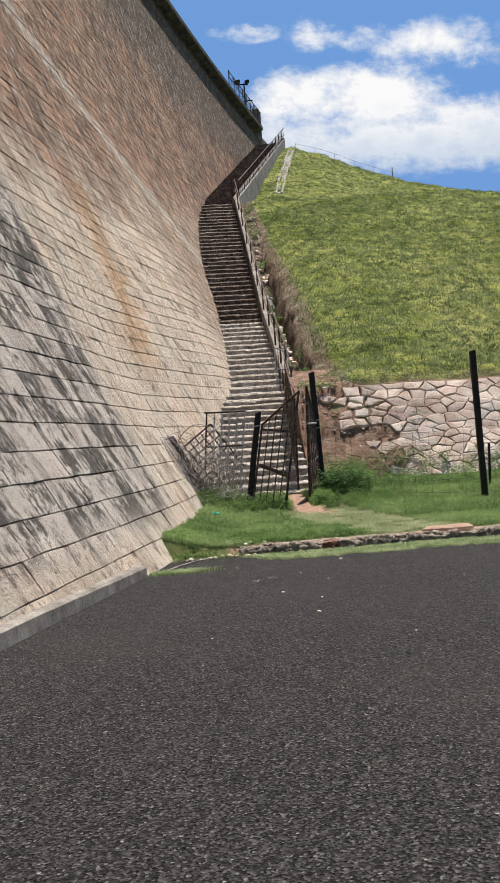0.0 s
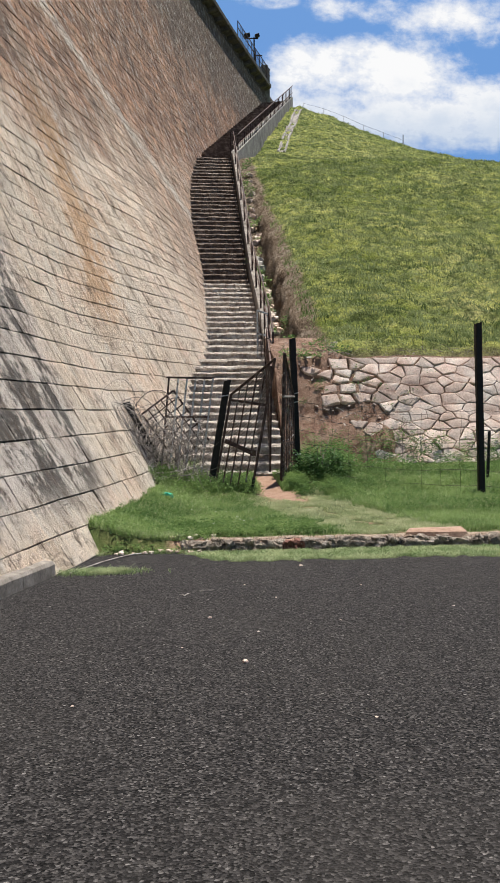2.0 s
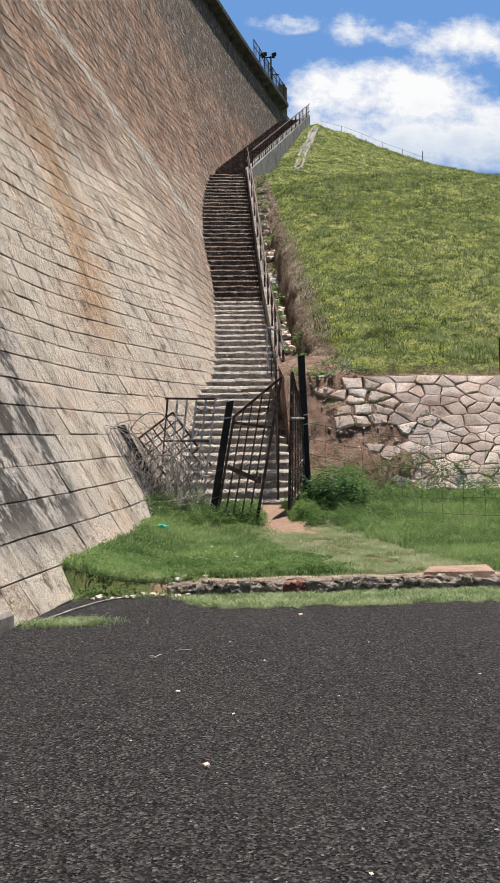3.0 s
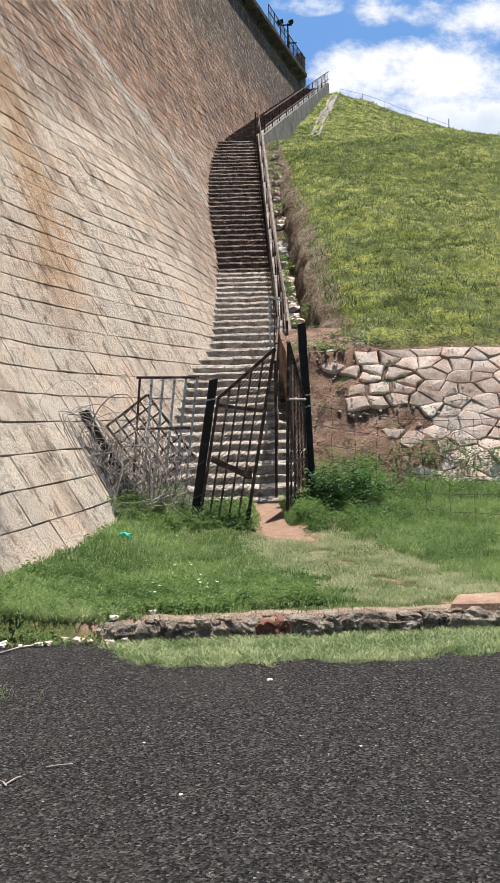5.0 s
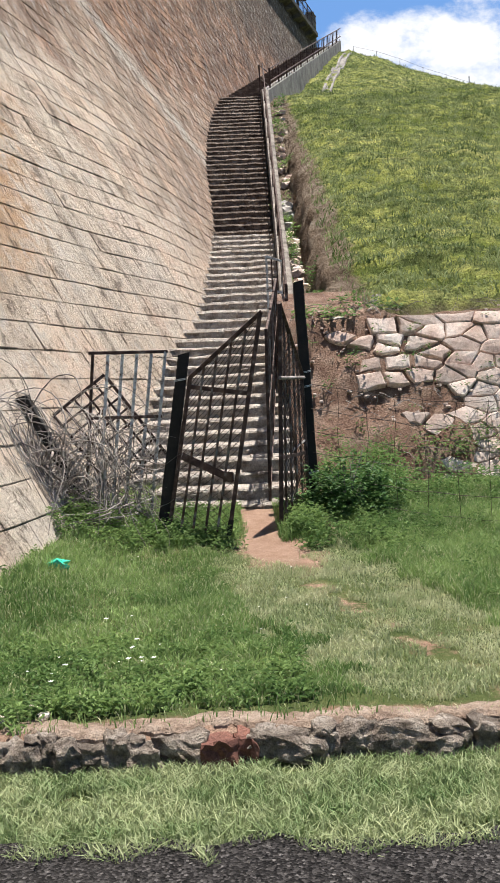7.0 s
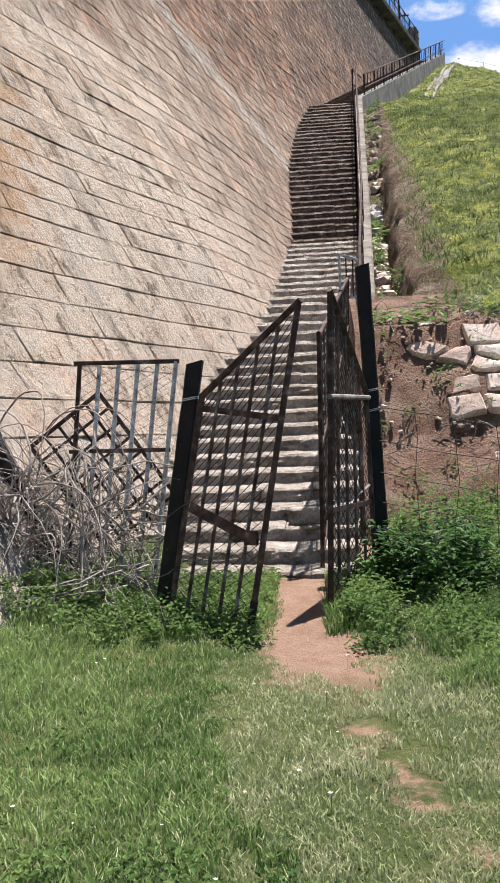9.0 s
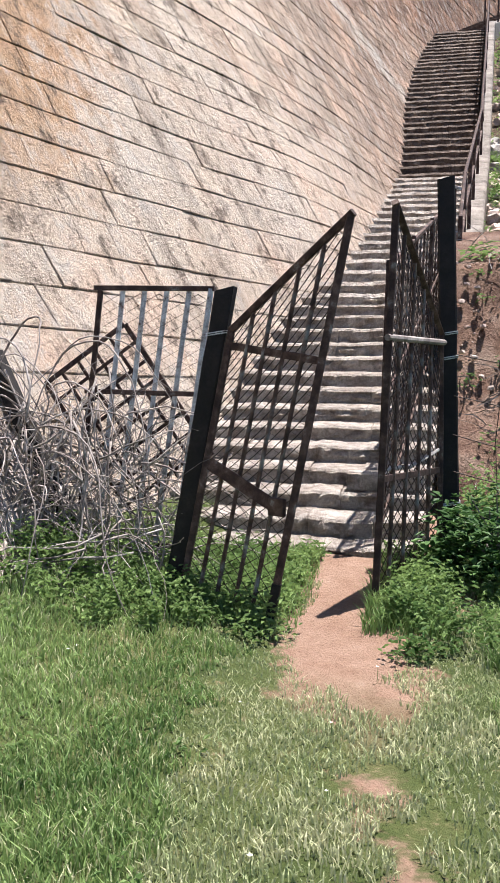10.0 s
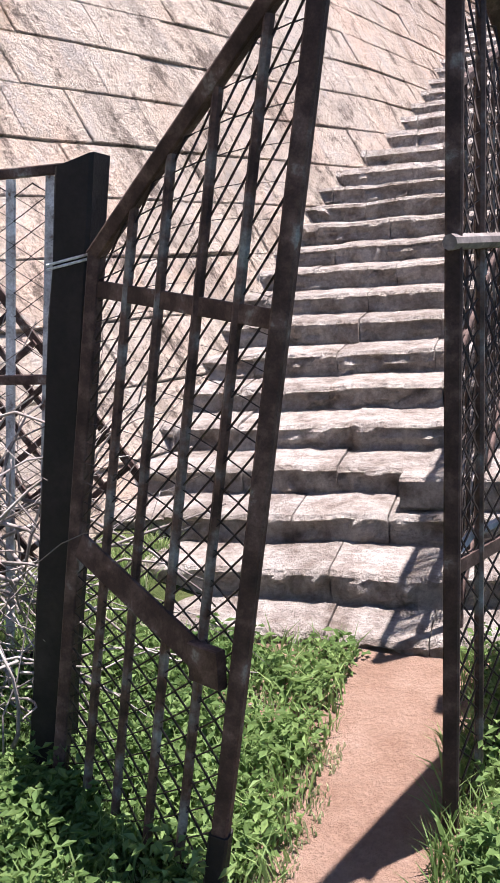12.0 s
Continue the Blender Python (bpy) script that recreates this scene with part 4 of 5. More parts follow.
def square_post(name, base, top, size, label, group="", wires=()):
    t = thing(name, base, label, "post", group)
    g = Geo()
    # weathered timber: edges wander a little, the top is sawn askew
    ring = [(sx * a, sy * b) for sx, sy, a, b in ((1, -1, 0.42, 0.5), (1, -1, 0.5, 0.42), (1, 1, 0.5, 0.42), (1, 1, 0.42, 0.5), (-1, 1, 0.42, 0.5), (-1, 1, 0.5, 0.42), (-1, -1, 0.5, 0.42), (-1, -1, 0.42, 0.5))]
    vs, n = [], 15
    for i in range(n):
        c = lin(base, top, i / (n - 1))
        for q, (a, b) in enumerate(ring):
            k = size * (1 + 0.10 * noise.noise((c.x * 3 + q * 1.7, c.y, c.z * 4.0)))
            vs.append((c.x + a * k, c.y + b * k, c.z + (a * 0.25 * size if i == n - 1 else 0)))
    fs = [(8 * i + q, 8 * i + (q + 1) % 8, 8 * i + 8 + (q + 1) % 8, 8 * i + 8 + q) for i in range(n - 1) for q in range(8)]
    g.add(vs, fs + [tuple(range(7, -1, -1)), tuple(8 * (n - 1) + q for q in range(8))])
    part("shaft", g, M_BLACK, t)
    for f in wires:
        c = lin(base, top, f)
        g = Geo()
        r = size * 0.54
        for k in range(2):
            g.tube([(c.x + sx * r, c.y + sy * r, c.z + 0.012 * k + 0.01 * sx) for sx, sy in ((-1, -1), (1, -1), (1, 1), (-1, 1), (-1, -1))], 0.004, 5)
        part("wire_tie", g, M_PALE, t, "pale wire wound round the post")
    return t


square_post("gate_post", (0.50, 12.2, 0.25), (0.83, 12.2, 2.2), 0.115, "leaning black tarred wooden gate post with wire ties", "gate posts", (0.86,))
square_post("gate_post", (2.21, 13.05, 0.3), (2.115, 13.05, 3.0), 0.115, "tall black tarred wooden gate post", "gate posts", (0.56, 0.62, 0.2))
square_post("fallen_post", (-0.14, 12.5, 0.36), (-0.95, 12.62, 1.84), 0.125, "black timber post fallen against the brushwood")
square_post("fence_post", (4.97, 10.95, 0.15), (4.91, 10.95, 3.08), 0.105, "tall black wooden fence post standing in grass", "fence posts")
square_post("fence_post", (5.45, 12.2, 0.25), (5.42, 12.2, 1.30), 0.045, "short grey stake beside the wire fence", "fence posts")
square_post("fence_post", (5.56, 12.25, 0.25), (5.60, 12.25, 1.25), 0.045, "short grey stake beside the wire fence", "fence posts")


def chain_link(P, n, rows, r, u0=0.02, u1=0.98, v0=0.02, v1=0.98):
    """Zigzag wires over the patch P(u, v)."""
    g = Geo()
    amp = (u1 - u0) / n * 0.52
    for k in range(n):
        c = u0 + (u1 - u0) * (k + 0.5) / n
        pts = []
        for i in range(rows + 1):
            uu = c + amp * (1 if (i + k) % 2 else -1)
            p = P(min(u1, max(u0, uu)), v0 + (v1 - v0) * i / rows)
            pts.append(p + Vector((0, 0.012 * noise.noise(p * 2.0), 0)))
        g.tube(pts, r, 3)
    return g


def gate_leaf(name, b0, b1, t0, t1, bars, rails, label, links=(13, 54), feet=True):
    def P(a, v):
        return lin(lin(b0, b1, a), lin(t0, t1, a), v)
    t = thing(name, b0, label, "gate", "leaves of the gate")
    g = Geo()
    g.box(P(1, 0), P(1, 1), 0.042, 0.042, (0, 1, 0))
    part("stile", g, M_RUST, t)
    g = Geo()
    g.box(P(0, 0.0), P(0, 1), 0.04, 0.04, (0, 1, 0))
    part("stile", g, M_RUST, t)
    g = Geo()
    g.box(P(-0.01, 1), P(1.02, 1), 0.042, 0.042, (0, 1, 0))
    part("top_rail", g, M_RUST, t)
    if feet:
        g = Geo()
        g.box(P(1, -0.03), P(1, 0.11), 0.052, 0.052, (0, 1, 0))
        part("foot", g, M_BLACK, t, "black painted foot of the stile")
    for a in bars:
        g = Geo()
        bend = 0.01 * math.sin(a * 40)
        g.tube([P(a + bend * v, v) for v in (0.02, 0.3, 0.6, 0.985)], 0.0135, 7)
        part("bar", g, M_OLDPAINT, t, "rusty bar with worn grey paint")
    for va, vb, m, w in rails:
        g = Geo()
        g.box(P(0, va), P(1, vb), w, 0.016, (0, 1, 0))
        part("cross_rail", g, m, t)
    part("wire_mesh", chain_link(P, links[0], links[1], 0.0042), M_WIRE, t, "rusty chain-link mesh", True)
    return t, P


leaf, PL = gate_leaf("gate_leaf", (0.60, 12.12, 0.42), (1.19, 11.80, 0.25), (0.885, 12.12, 1.95), (1.62, 11.80, 2.55), (0.2, 0.4, 0.61, 0.8),
                     ((0.94, 0.655, M_RUST, 0.045),), "rusted steel gate leaf with chain-link, half open and sagging")
g = Geo()
g.box(PL(0.05, 0.47) + Vector((0, -0.02, 0)), PL(0.85, 0.30) + Vector((0, -0.02, 0)), 0.075, 0.012, (0, 1, 0))
part("broken_rail", g, M_RUST, leaf, "torn flat cross rail")
g = Geo()
g.box(PL(0.78, 0.305) + Vector((0, -0.03, 0)), PL(0.93, 0.30) + Vector((0, -0.03, 0)), 0.10, 0.03, (0, 1, 0))
part("latch_box", g, M_RUST, leaf)
leaf, PR = gate_leaf("gate_leaf", (2.13, 12.97, 0.42), (1.755, 12.18, 0.22), (2.105, 12.97, 1.98), (1.84, 12.18, 2.67), (0.22, 0.42, 0.62, 0.82),
                     ((0.42, 0.35, M_RUST, 0.04),), "rusted steel gate leaf with chain-link, swung inward", links=(19, 54), feet=False)
g = Geo()
g.tube([PR(0.0, 0.96) + Vector((0.02, -0.03, 0)), PR(1.02, 0.685) + Vector((0, -0.03, 0))], 0.02, 8)
part("wrapped_pole", g, M_TWIG, leaf, "pale cloth-wrapped pole lashed across")
g = Geo()
g.tube([PR(1.02, 0.36), PR(0.8, 0.37) + Vector((-0.03, -0.02, 0.03)), PR(0.5, 0.40) + Vector((-0.02, 0, 0)), PR(0.05, 0.5)], 0.014, 6)
part("rope", g, M_WHITE, leaf, "grey rope tied across the leaf")


def build_side_panel():
    t = thing("side_fence", (0.1, 12.7, 0.4), "faded blue steel fence panel with chain-link beside the gate", "fence panel")
    b0, b1, t0, t1 = (-0.36, 12.72, 0.42), (0.36, 12.66, 0.42), (-0.18, 12.72, 2.28), (0.61, 12.68, 2.26)

    def P(a, v):
        return lin(lin(b0, b1, a), lin(t0, t1, a), v)
    for a, m in ((0.0, M_RUST), (1.0, M_PALE)):
        g = Geo()
        g.box(P(a, 0), P(a, 1), 0.032, 0.032, (0, 1, 0))
        part("stile", g, m, t)
    for v, m in ((1.0, M_RUST), (0.62, M_RUST), (0.06, M_RUST)):
        g = Geo()
        g.box(P(-0.06, v), P(1.03, v), 0.034, 0.03, (0, 1, 0))
        part("cross_rail", g, m, t)
    for a in (0.2, 0.4, 0.6, 0.8):
        g = Geo()
        g.box(P(a, 0.05), P(a + 0.01, 0.99), 0.034, 0.012, (0, 1, 0))
        part("bar", g, M_PALE, t)
    part("wire_mesh", chain_link(P, 11, 44, 0.003), M_WIRE, t, "rusty chain-link mesh", True)


def build_lattice():
    t = thing("lattice_panel", (-0.1, 12.95, 0.5), "dark steel lattice grille leaning askew among dead branches", "grille")
    o, a, b = Vector((-0.10, 12.98, 2.05)), Vector((-0.68, 12.93, 1.62)), Vector((0.46, 13.0, 1.25))
    e1, e2 = a - o, b - o
    for i in range(6):
        g = Geo()
        g.box(o + e1 * (i / 5), o + e1 * (i / 5) + e2 * 1.15, 0.035 if i in (0, 5) else 0.024, 0.014, (0, 1, 0))
        part("bar", g, M_RUST, t)
    for i in range(8):
        g = Geo()
        g.box(o + e2 * (i / 6.5) + Vector((0, -0.014, 0)), o + e2 * (i / 6.5) + e1 + Vector((0, -0.014, 0)), 0.035 if i == 0 else 0.024, 0.012, (0, 1, 0))
        part("bar", g, M_RUST, t)


build_side_panel()
build_lattice()


def build_branches():
    g = Geo()
    for n in range(460):
        x, y = u(-1.2, 0.5), u(12.05, 12.8)
        p = Vector((x, y, low_z(x, y) + u(0.0, 0.75) * (1 if x > -0.9 else 0.5)))
        a = u(0, 6.28)
        d = Vector((math.cos(a) * u(0.3, 1), math.sin(a) * 0.35, u(-0.35, 1.0))).normalized()
        seg = u(0.05, 0.16)
        pts = [p]
        for k in range(rnd.randint(4, 8)):
            d = (d + Vector((u(-0.45, 0.45), u(-0.25, 0.25), u(-0.45, 0.32)))).normalized()
            p = p + d * seg
            p.z = max(p.z, low_z(p.x, p.y) + 0.02)
            p.x = max(p.x, wall_x(p.y, p.z) + 0.03)
            pts.append(p.copy())
        r = 0.0025 + 0.007 * u(0, 1) ** 2
        g.tube(pts, r, 4, r * 0.4)
    # long bleached vine stems
    for n in range(60):
        x = u(-1.1, 0.1)
        p = Vector((x, 12.3 + u(-0.2, 0.2), u(0.9, 1.75)))
        pts = [p]
        d = Vector((u(-0.4, 0.4), -0.1, -1))
        for k in range(9):
            d = (d + Vector((u(-0.4, 0.4), u(-0.15, 0.12), u(-0.1, 0.1)))).normalized()
            p = p + d * 0.16
            p.z = max(p.z, low_z(p.x, p.y) + 0.02)
            p.x = max(p.x, wall_x(p.y, p.z) + 0.02)
            pts.append(p.copy())
        g.tube(pts, u(0.004, 0.010), 5, 0.003)
    for n in range(12):
        p = Vector((u(-0.3, 0.35), u(11.9, 12.1), u(0.4, 0.7)))
        pts = [p + Vector((-k * u(0.14, 0.2), -0.04 * k, -0.03 * k + u(-0.03, 0.03))) for k in range(7)]
        pts = [Vector((max(q.x, wall_x(q.y, q.z) + 0.03), q.y, max(q.z, low_z(q.x, q.y) + 0.02))) for q in pts]
        g.tube(pts, 0.008, 5, 0.003)
    # arching vines hanging from the fallen post down the wall side
    for n in range(34):
        p = Vector((u(-1.0, -0.35), 12.25 + u(-0.2, 0.25), u(0.9, 1.75)))
        d = Vector((u(-0.9, 0.5), u(-0.3, 0.1), u(0.2, 0.9))).normalized()
        pts = [p]
        for k in range(14):
            d = (d + Vector((u(-0.28, 0.22), u(-0.12, 0.08), -0.24 + u(-0.1, 0.1)))).normalized()
            p = p + d * u(0.09, 0.14)
            p.z = max(p.z, low_z(p.x, p.y) + 0.02)
            p.x = max(p.x, wall_x(p.y, p.z) + 0.03)
            pts.append(p.copy())
        g.tube(pts, u(0.004, 0.009), 5, 0.003)
    ob = g.obj("dead_branches", M_TWIG, smooth_faces=True)
    tagged(ob, "tangle of grey dry branches heaped against the fence", "branches", kind="stuff")


build_branches()


# ---- railings ----
def railing(name, pts, height, label, spacing=2.0, post_r=0.025, rails=(1.0, 0.55), bars=0):
    t = thing(name, pts[0], label, "railing")
    pts = [Vector(p) for p in pts]
    up = Vector((0, 0, height))
    for f in rails:
        g = Geo()
        g.tube([p + up * f for p in pts], post_r * 0.9, 7)
        part("rail", g, M_RUST, t)
    acc = 0.0
    for a, b in zip(pts[:-1], pts[1:]):
        n = max(1, round((b - a).length / spacing))
        for k in range(n):
            p = lin(a, b, k / n)
            g = Geo()
            g.box(p - Vector((0, 0, 0.15)), p + up * 1.01, post_r * 2, post_r * 2, (0, 1, 0))
            part("post", g, M_RUST, t)
            for q in range(bars):
                m = lin(a, b, (k + (q + 1) / (bars + 1)) / n)
                g = Geo()
                g.tube([m, m + up], post_r * 0.4, 5)
                part("baluster", g, M_RUST, t)
    return t


def rail_pt(y):
    return (lerp(y, (13, 17.2, 25, 36.65), (2.12, 2.27, 2.70, 3.20)), y, stair_z(y) + (0.22 if y > 17 else 0))


railing("stair_railing", [rail_pt(y) for y in (16.8, 17.9, 19.5, 21, 23, 25, 27, 29, 31, 33, 35, 36.6)], 0.95, "rusted two-pipe railing along the stone stairs", 1.9, 0.024)
def build_stair_screen():
    """Rusted mesh panels standing beside the lowest steps."""
    t = thing("side_screen", (1.72, 13.25, 0.5), "rusted steel mesh screen standing along the lowest steps", "fence panel")
    b0, b1, t0, t1 = (1.70, 13.22, 0.45), (2.06, 16.7, 2.3), (1.74, 13.22, 2.50), (2.10, 16.7, 3.55)

    def P(a, v):
        return lin(lin(b0, b1, a), lin(t0, t1, a), v)
    for a in (0.0, 0.34, 0.68, 1.0):
        g = Geo()
        g.box(P(a, -0.05), P(a, 1.0), 0.036, 0.036, (0, 1, 0))
        part("post", g, M_RUST, t)
    for v in (0.08, 0.52, 0.98):
        g = Geo()
        g.box(P(0, v), P(1, v), 0.03, 0.03)
        part("cross_rail", g, M_RUST, t)
    for k in range(1, 15):
        if k % 5:
            g = Geo()
            g.tube([P(k / 15, 0.03), P(k / 15, 0.98)], 0.009, 5)
            part("bar", g, M_OLDPAINT, t)
    part("wire_mesh", chain_link(P, 26, 40, 0.0035), M_WIRE, t, "rusty chain-link mesh", True)


build_stair_screen()
railing("landing_railing", [(3.08, 36.7, 12.9), (3.45, 38.2, 13.2)], 1.1, "rusted railing round the upper landing", 1.6, 0.024, bars=0)
ra, rb = Vector((3.55, 38.2, 13.35)), Vector((9.25, 58.3, 22.8))
railing("upper_railing", [tuple(lin(ra, rb, k / 6)) for k in range(7)], 1.05, "dark steel railing along the upper flight", 1.8, 0.03, bars=2)


def build_mesh_door():
    """A narrow wire door standing at the outer edge of the stairs."""
    t = thing("wire_door", (2.1, 18.0, 2.9), "narrow rusted steel wire door at the edge of the stairs", "gate")
    a, b, h = Vector((2.03, 17.95, 2.95)), Vector((2.30, 18.05, 2.95)), 1.12

    def P(s, v):
        return lin(a, b, s) + Vector((0, 0, h * v - 0.08 * s * v))
    for p, q in (((0, 0), (0, 1)), ((1, 0), (1, 1)), ((0, 1), (1, 1)), ((0, 0.5), (1, 0.5))):
        g = Geo()
        g.box(P(*p), P(*q), 0.035, 0.035, (0, 1, 0))
        part("bar", g, M_PALE, t)
    for s in (0.33, 0.66):
        g = Geo()
        g.tube([P(s, 0), P(s, 1)], 0.009, 6)
        part("bar", g, M_RUST, t)


build_mesh_door()


# ---- crest: lamp, railing, pier ----
def build_crest():
    top = CREST + 0.35
    lx, ly = 7.35, 64.4
    t = thing("street_lamp", (lx, ly, top), "dark steel lamp post with two floodlights on the dam crest", "lamp")
    g = Geo()
    g.tube([(lx, ly, top - 0.1), (lx, ly, top + 1.1), (lx, ly, top + 2.9)], 0.085, 8, 0.05)
    part("pole", g, M_BLACK, t)
    g = Geo()
    g.box((lx - 0.65, ly, top + 2.8), (lx + 0.3, ly, top + 2.8), 0.08, 0.08)
    part("arm", g, M_BLACK, t)
    for dx, w in ((-0.55, 0.42), (0.22, 0.28)):
        g = Geo()
        g.box((lx + dx - w / 2, ly - 0.15, top + 2.9), (lx + dx + w / 2, ly - 0.15, top + 3.0), 0.34, 0.22)
        part("floodlight", g, M_BLACK, t)
    g = Geo()
    g.box((lx, ly, top + 1.55), (lx + 0.6, ly, top + 1.55), 0.1, 0.06)
    part("bracket", g, M_BLACK, t)
    railing("crest_railing", [(wall_x(y, CREST) + 0.4, y, top) for y in (57.5, 60, 62, 64, 66)], 1.1, "thin blue-grey railing on the dam crest", 1.2, 0.03, (1.0, 0.6), 3)
    p = thing("crest_pier", (8.4, 66.3, 22.5), "grey masonry pier at the end of the dam crest", "pier")
    g = Geo()
    g.box((8.35, 66.5, 21.5), (8.35, 66.5, 27.9), 0.75, 0.9, (0, 1, 0), 0.04)
    part("shaft", g, M_CONC, p)
    g = Geo()
    g.box((8.35, 66.5, 27.85), (8.35, 66.5, 28.2), 0.55, 0.6, (0, 1, 0), 0.05)
    part("cap", g, M_CONC, p)


build_crest()


# ---- hill: fence, channel ----
def build_ridge_fence():
    t = thing("ridge_fence", (9.4, 52.0, 21), "thin wire fence with posts along the hill's crest", "fence")
    pts = []
    for k in range(6):
        x, y = 9.8 + 1.36 * k, 57.0
        z = hill_z(x, y)
        pts.append(Vector((x, y, z)))
        g = Geo()
        g.tube([(x, y, z - 0.2), (x, y, z + (0.75 if k == 5 else 0.42))], 0.03 if k == 5 else 0.012, 5)
        part("post", g, M_TWIG, t)
    for h in (0.38,):
        g = Geo()
        g.tube([p + Vector((0, 0, h)) for p in pts], 0.007, 4)
        part("wire", g, M_WIRE, t)


build_ridge_fence()


def build_channel():
    g = Geo()
    vs = []
    n = 16
    for i in range(n + 1):
        y = 43.6 + 12.4 * i / n
        x = lerp(y, (43.6, 56), (6.3, 9.3))
        z = hill_z(x + 0.2, y)
        for dx, dz in ((-0.2, -0.3), (-0.2, 0.10), (-0.10, 0.10), (-0.08, 0.02), (0.12, 0.02), (0.14, 0.10), (0.24, 0.10), (0.24, -0.3)):
            vs.append((x + dx, y, z + dz))
    g.add(vs, [(8 * i + q, 8 * i + q + 1, 8 * i + q + 9, 8 * i + q + 8) for i in range(n) for q in range(7)] + [tuple(range(7, -1, -1)), tuple(8 * n + q for q in range(8))])
    ob = g.obj("drain_channel", M_CONC)
    tagged(ob, "pale concrete drain channel running down the grassy hill", "channel", kind="structure")


build_channel()


# ---- wire fence ----
def build_wire_fence():
    t = thing("wire_fence", (2.2, 13.0, 0.4), "sagging rusty wire fence between black posts", "fence")
    a, b = Vector((2.2, 12.98, 0.45)), Vector((4.95, 10.95, 0.25))
    c = Vector((8.5, 10.6, 0.25))
    for (p, q, n) in ((a, b, 10), (b, c, 6)):
        for h in (0.12, 0.38, 0.62, 0.86, 1.12, 1.4):
            g = Geo()
            g.tube([lin(p, q, k / 14) + Vector((0, 0, h - 0.14 * math.sin(math.pi * k / 14) * (0.5 + h / 2) + 0.03 * noise.noise((k * 0.9, h * 7, 1)))) for k in range(15)], 0.0032, 4)
            part("strand", g, M_WIRE, t)
        for k in range(1, n):
            m = lin(p, q, k / n)
            g = Geo()
            g.tube([m + Vector((0.05 * noise.noise((k * 1.7, h * 3, 2)), 0, h - 0.14 * math.sin(math.pi * k / n) * (0.5 + h / 2))) for h in (0.0, 0.3, 0.6, 0.9, 1.2, 1.42)], 0.0032, 4)
            part("stay", g, M_WIRE, t)


build_wire_fence()


# ---- grass and weeds ----
def path_x(y):
    return 1.66 + 0.135 * max(0.0, 11.8 - y) ** 1.35


def off_path(x, y):
    return abs(x - path_x(y)) + 0.35 * noise.noise((x * 5.0, y * 5.0, 0.5))


def blades(name, spots, material, label, width=0.006, droop=1.15):
    """spots: (x, y, z, height)."""
    vs, fs = [], []
    for x, y, z, h in spots:
        a, lean = u(0, 6.283), u(0.15, droop) * h
        c, s = math.cos(a), math.sin(a)
        b = u(0, 6.283)
        lx, ly = math.cos(b) * lean, math.sin(b) * lean
        w = width * u(0.6, 1.3)
        n = len(vs)
        vs += [(x - c * w, y - s * w, z - 0.01), (x + c * w, y + s * w, z - 0.01),
               (x + c * w * 0.8 + lx * 0.35, y + s * w * 0.8 + ly * 0.35, z + h * 0.6), (x - c * w * 0.8 + lx * 0.35, y - s * w * 0.8 + ly * 0.35, z + h * 0.6),
               (x + lx, y + ly, z + h)]
        fs += [(n, n + 1, n + 2, n + 3), (n + 3, n + 2, n + 4)]
    ob = mesh_object(name, vs, fs, material)
    tagged(ob, label, "grass", kind="stuff")


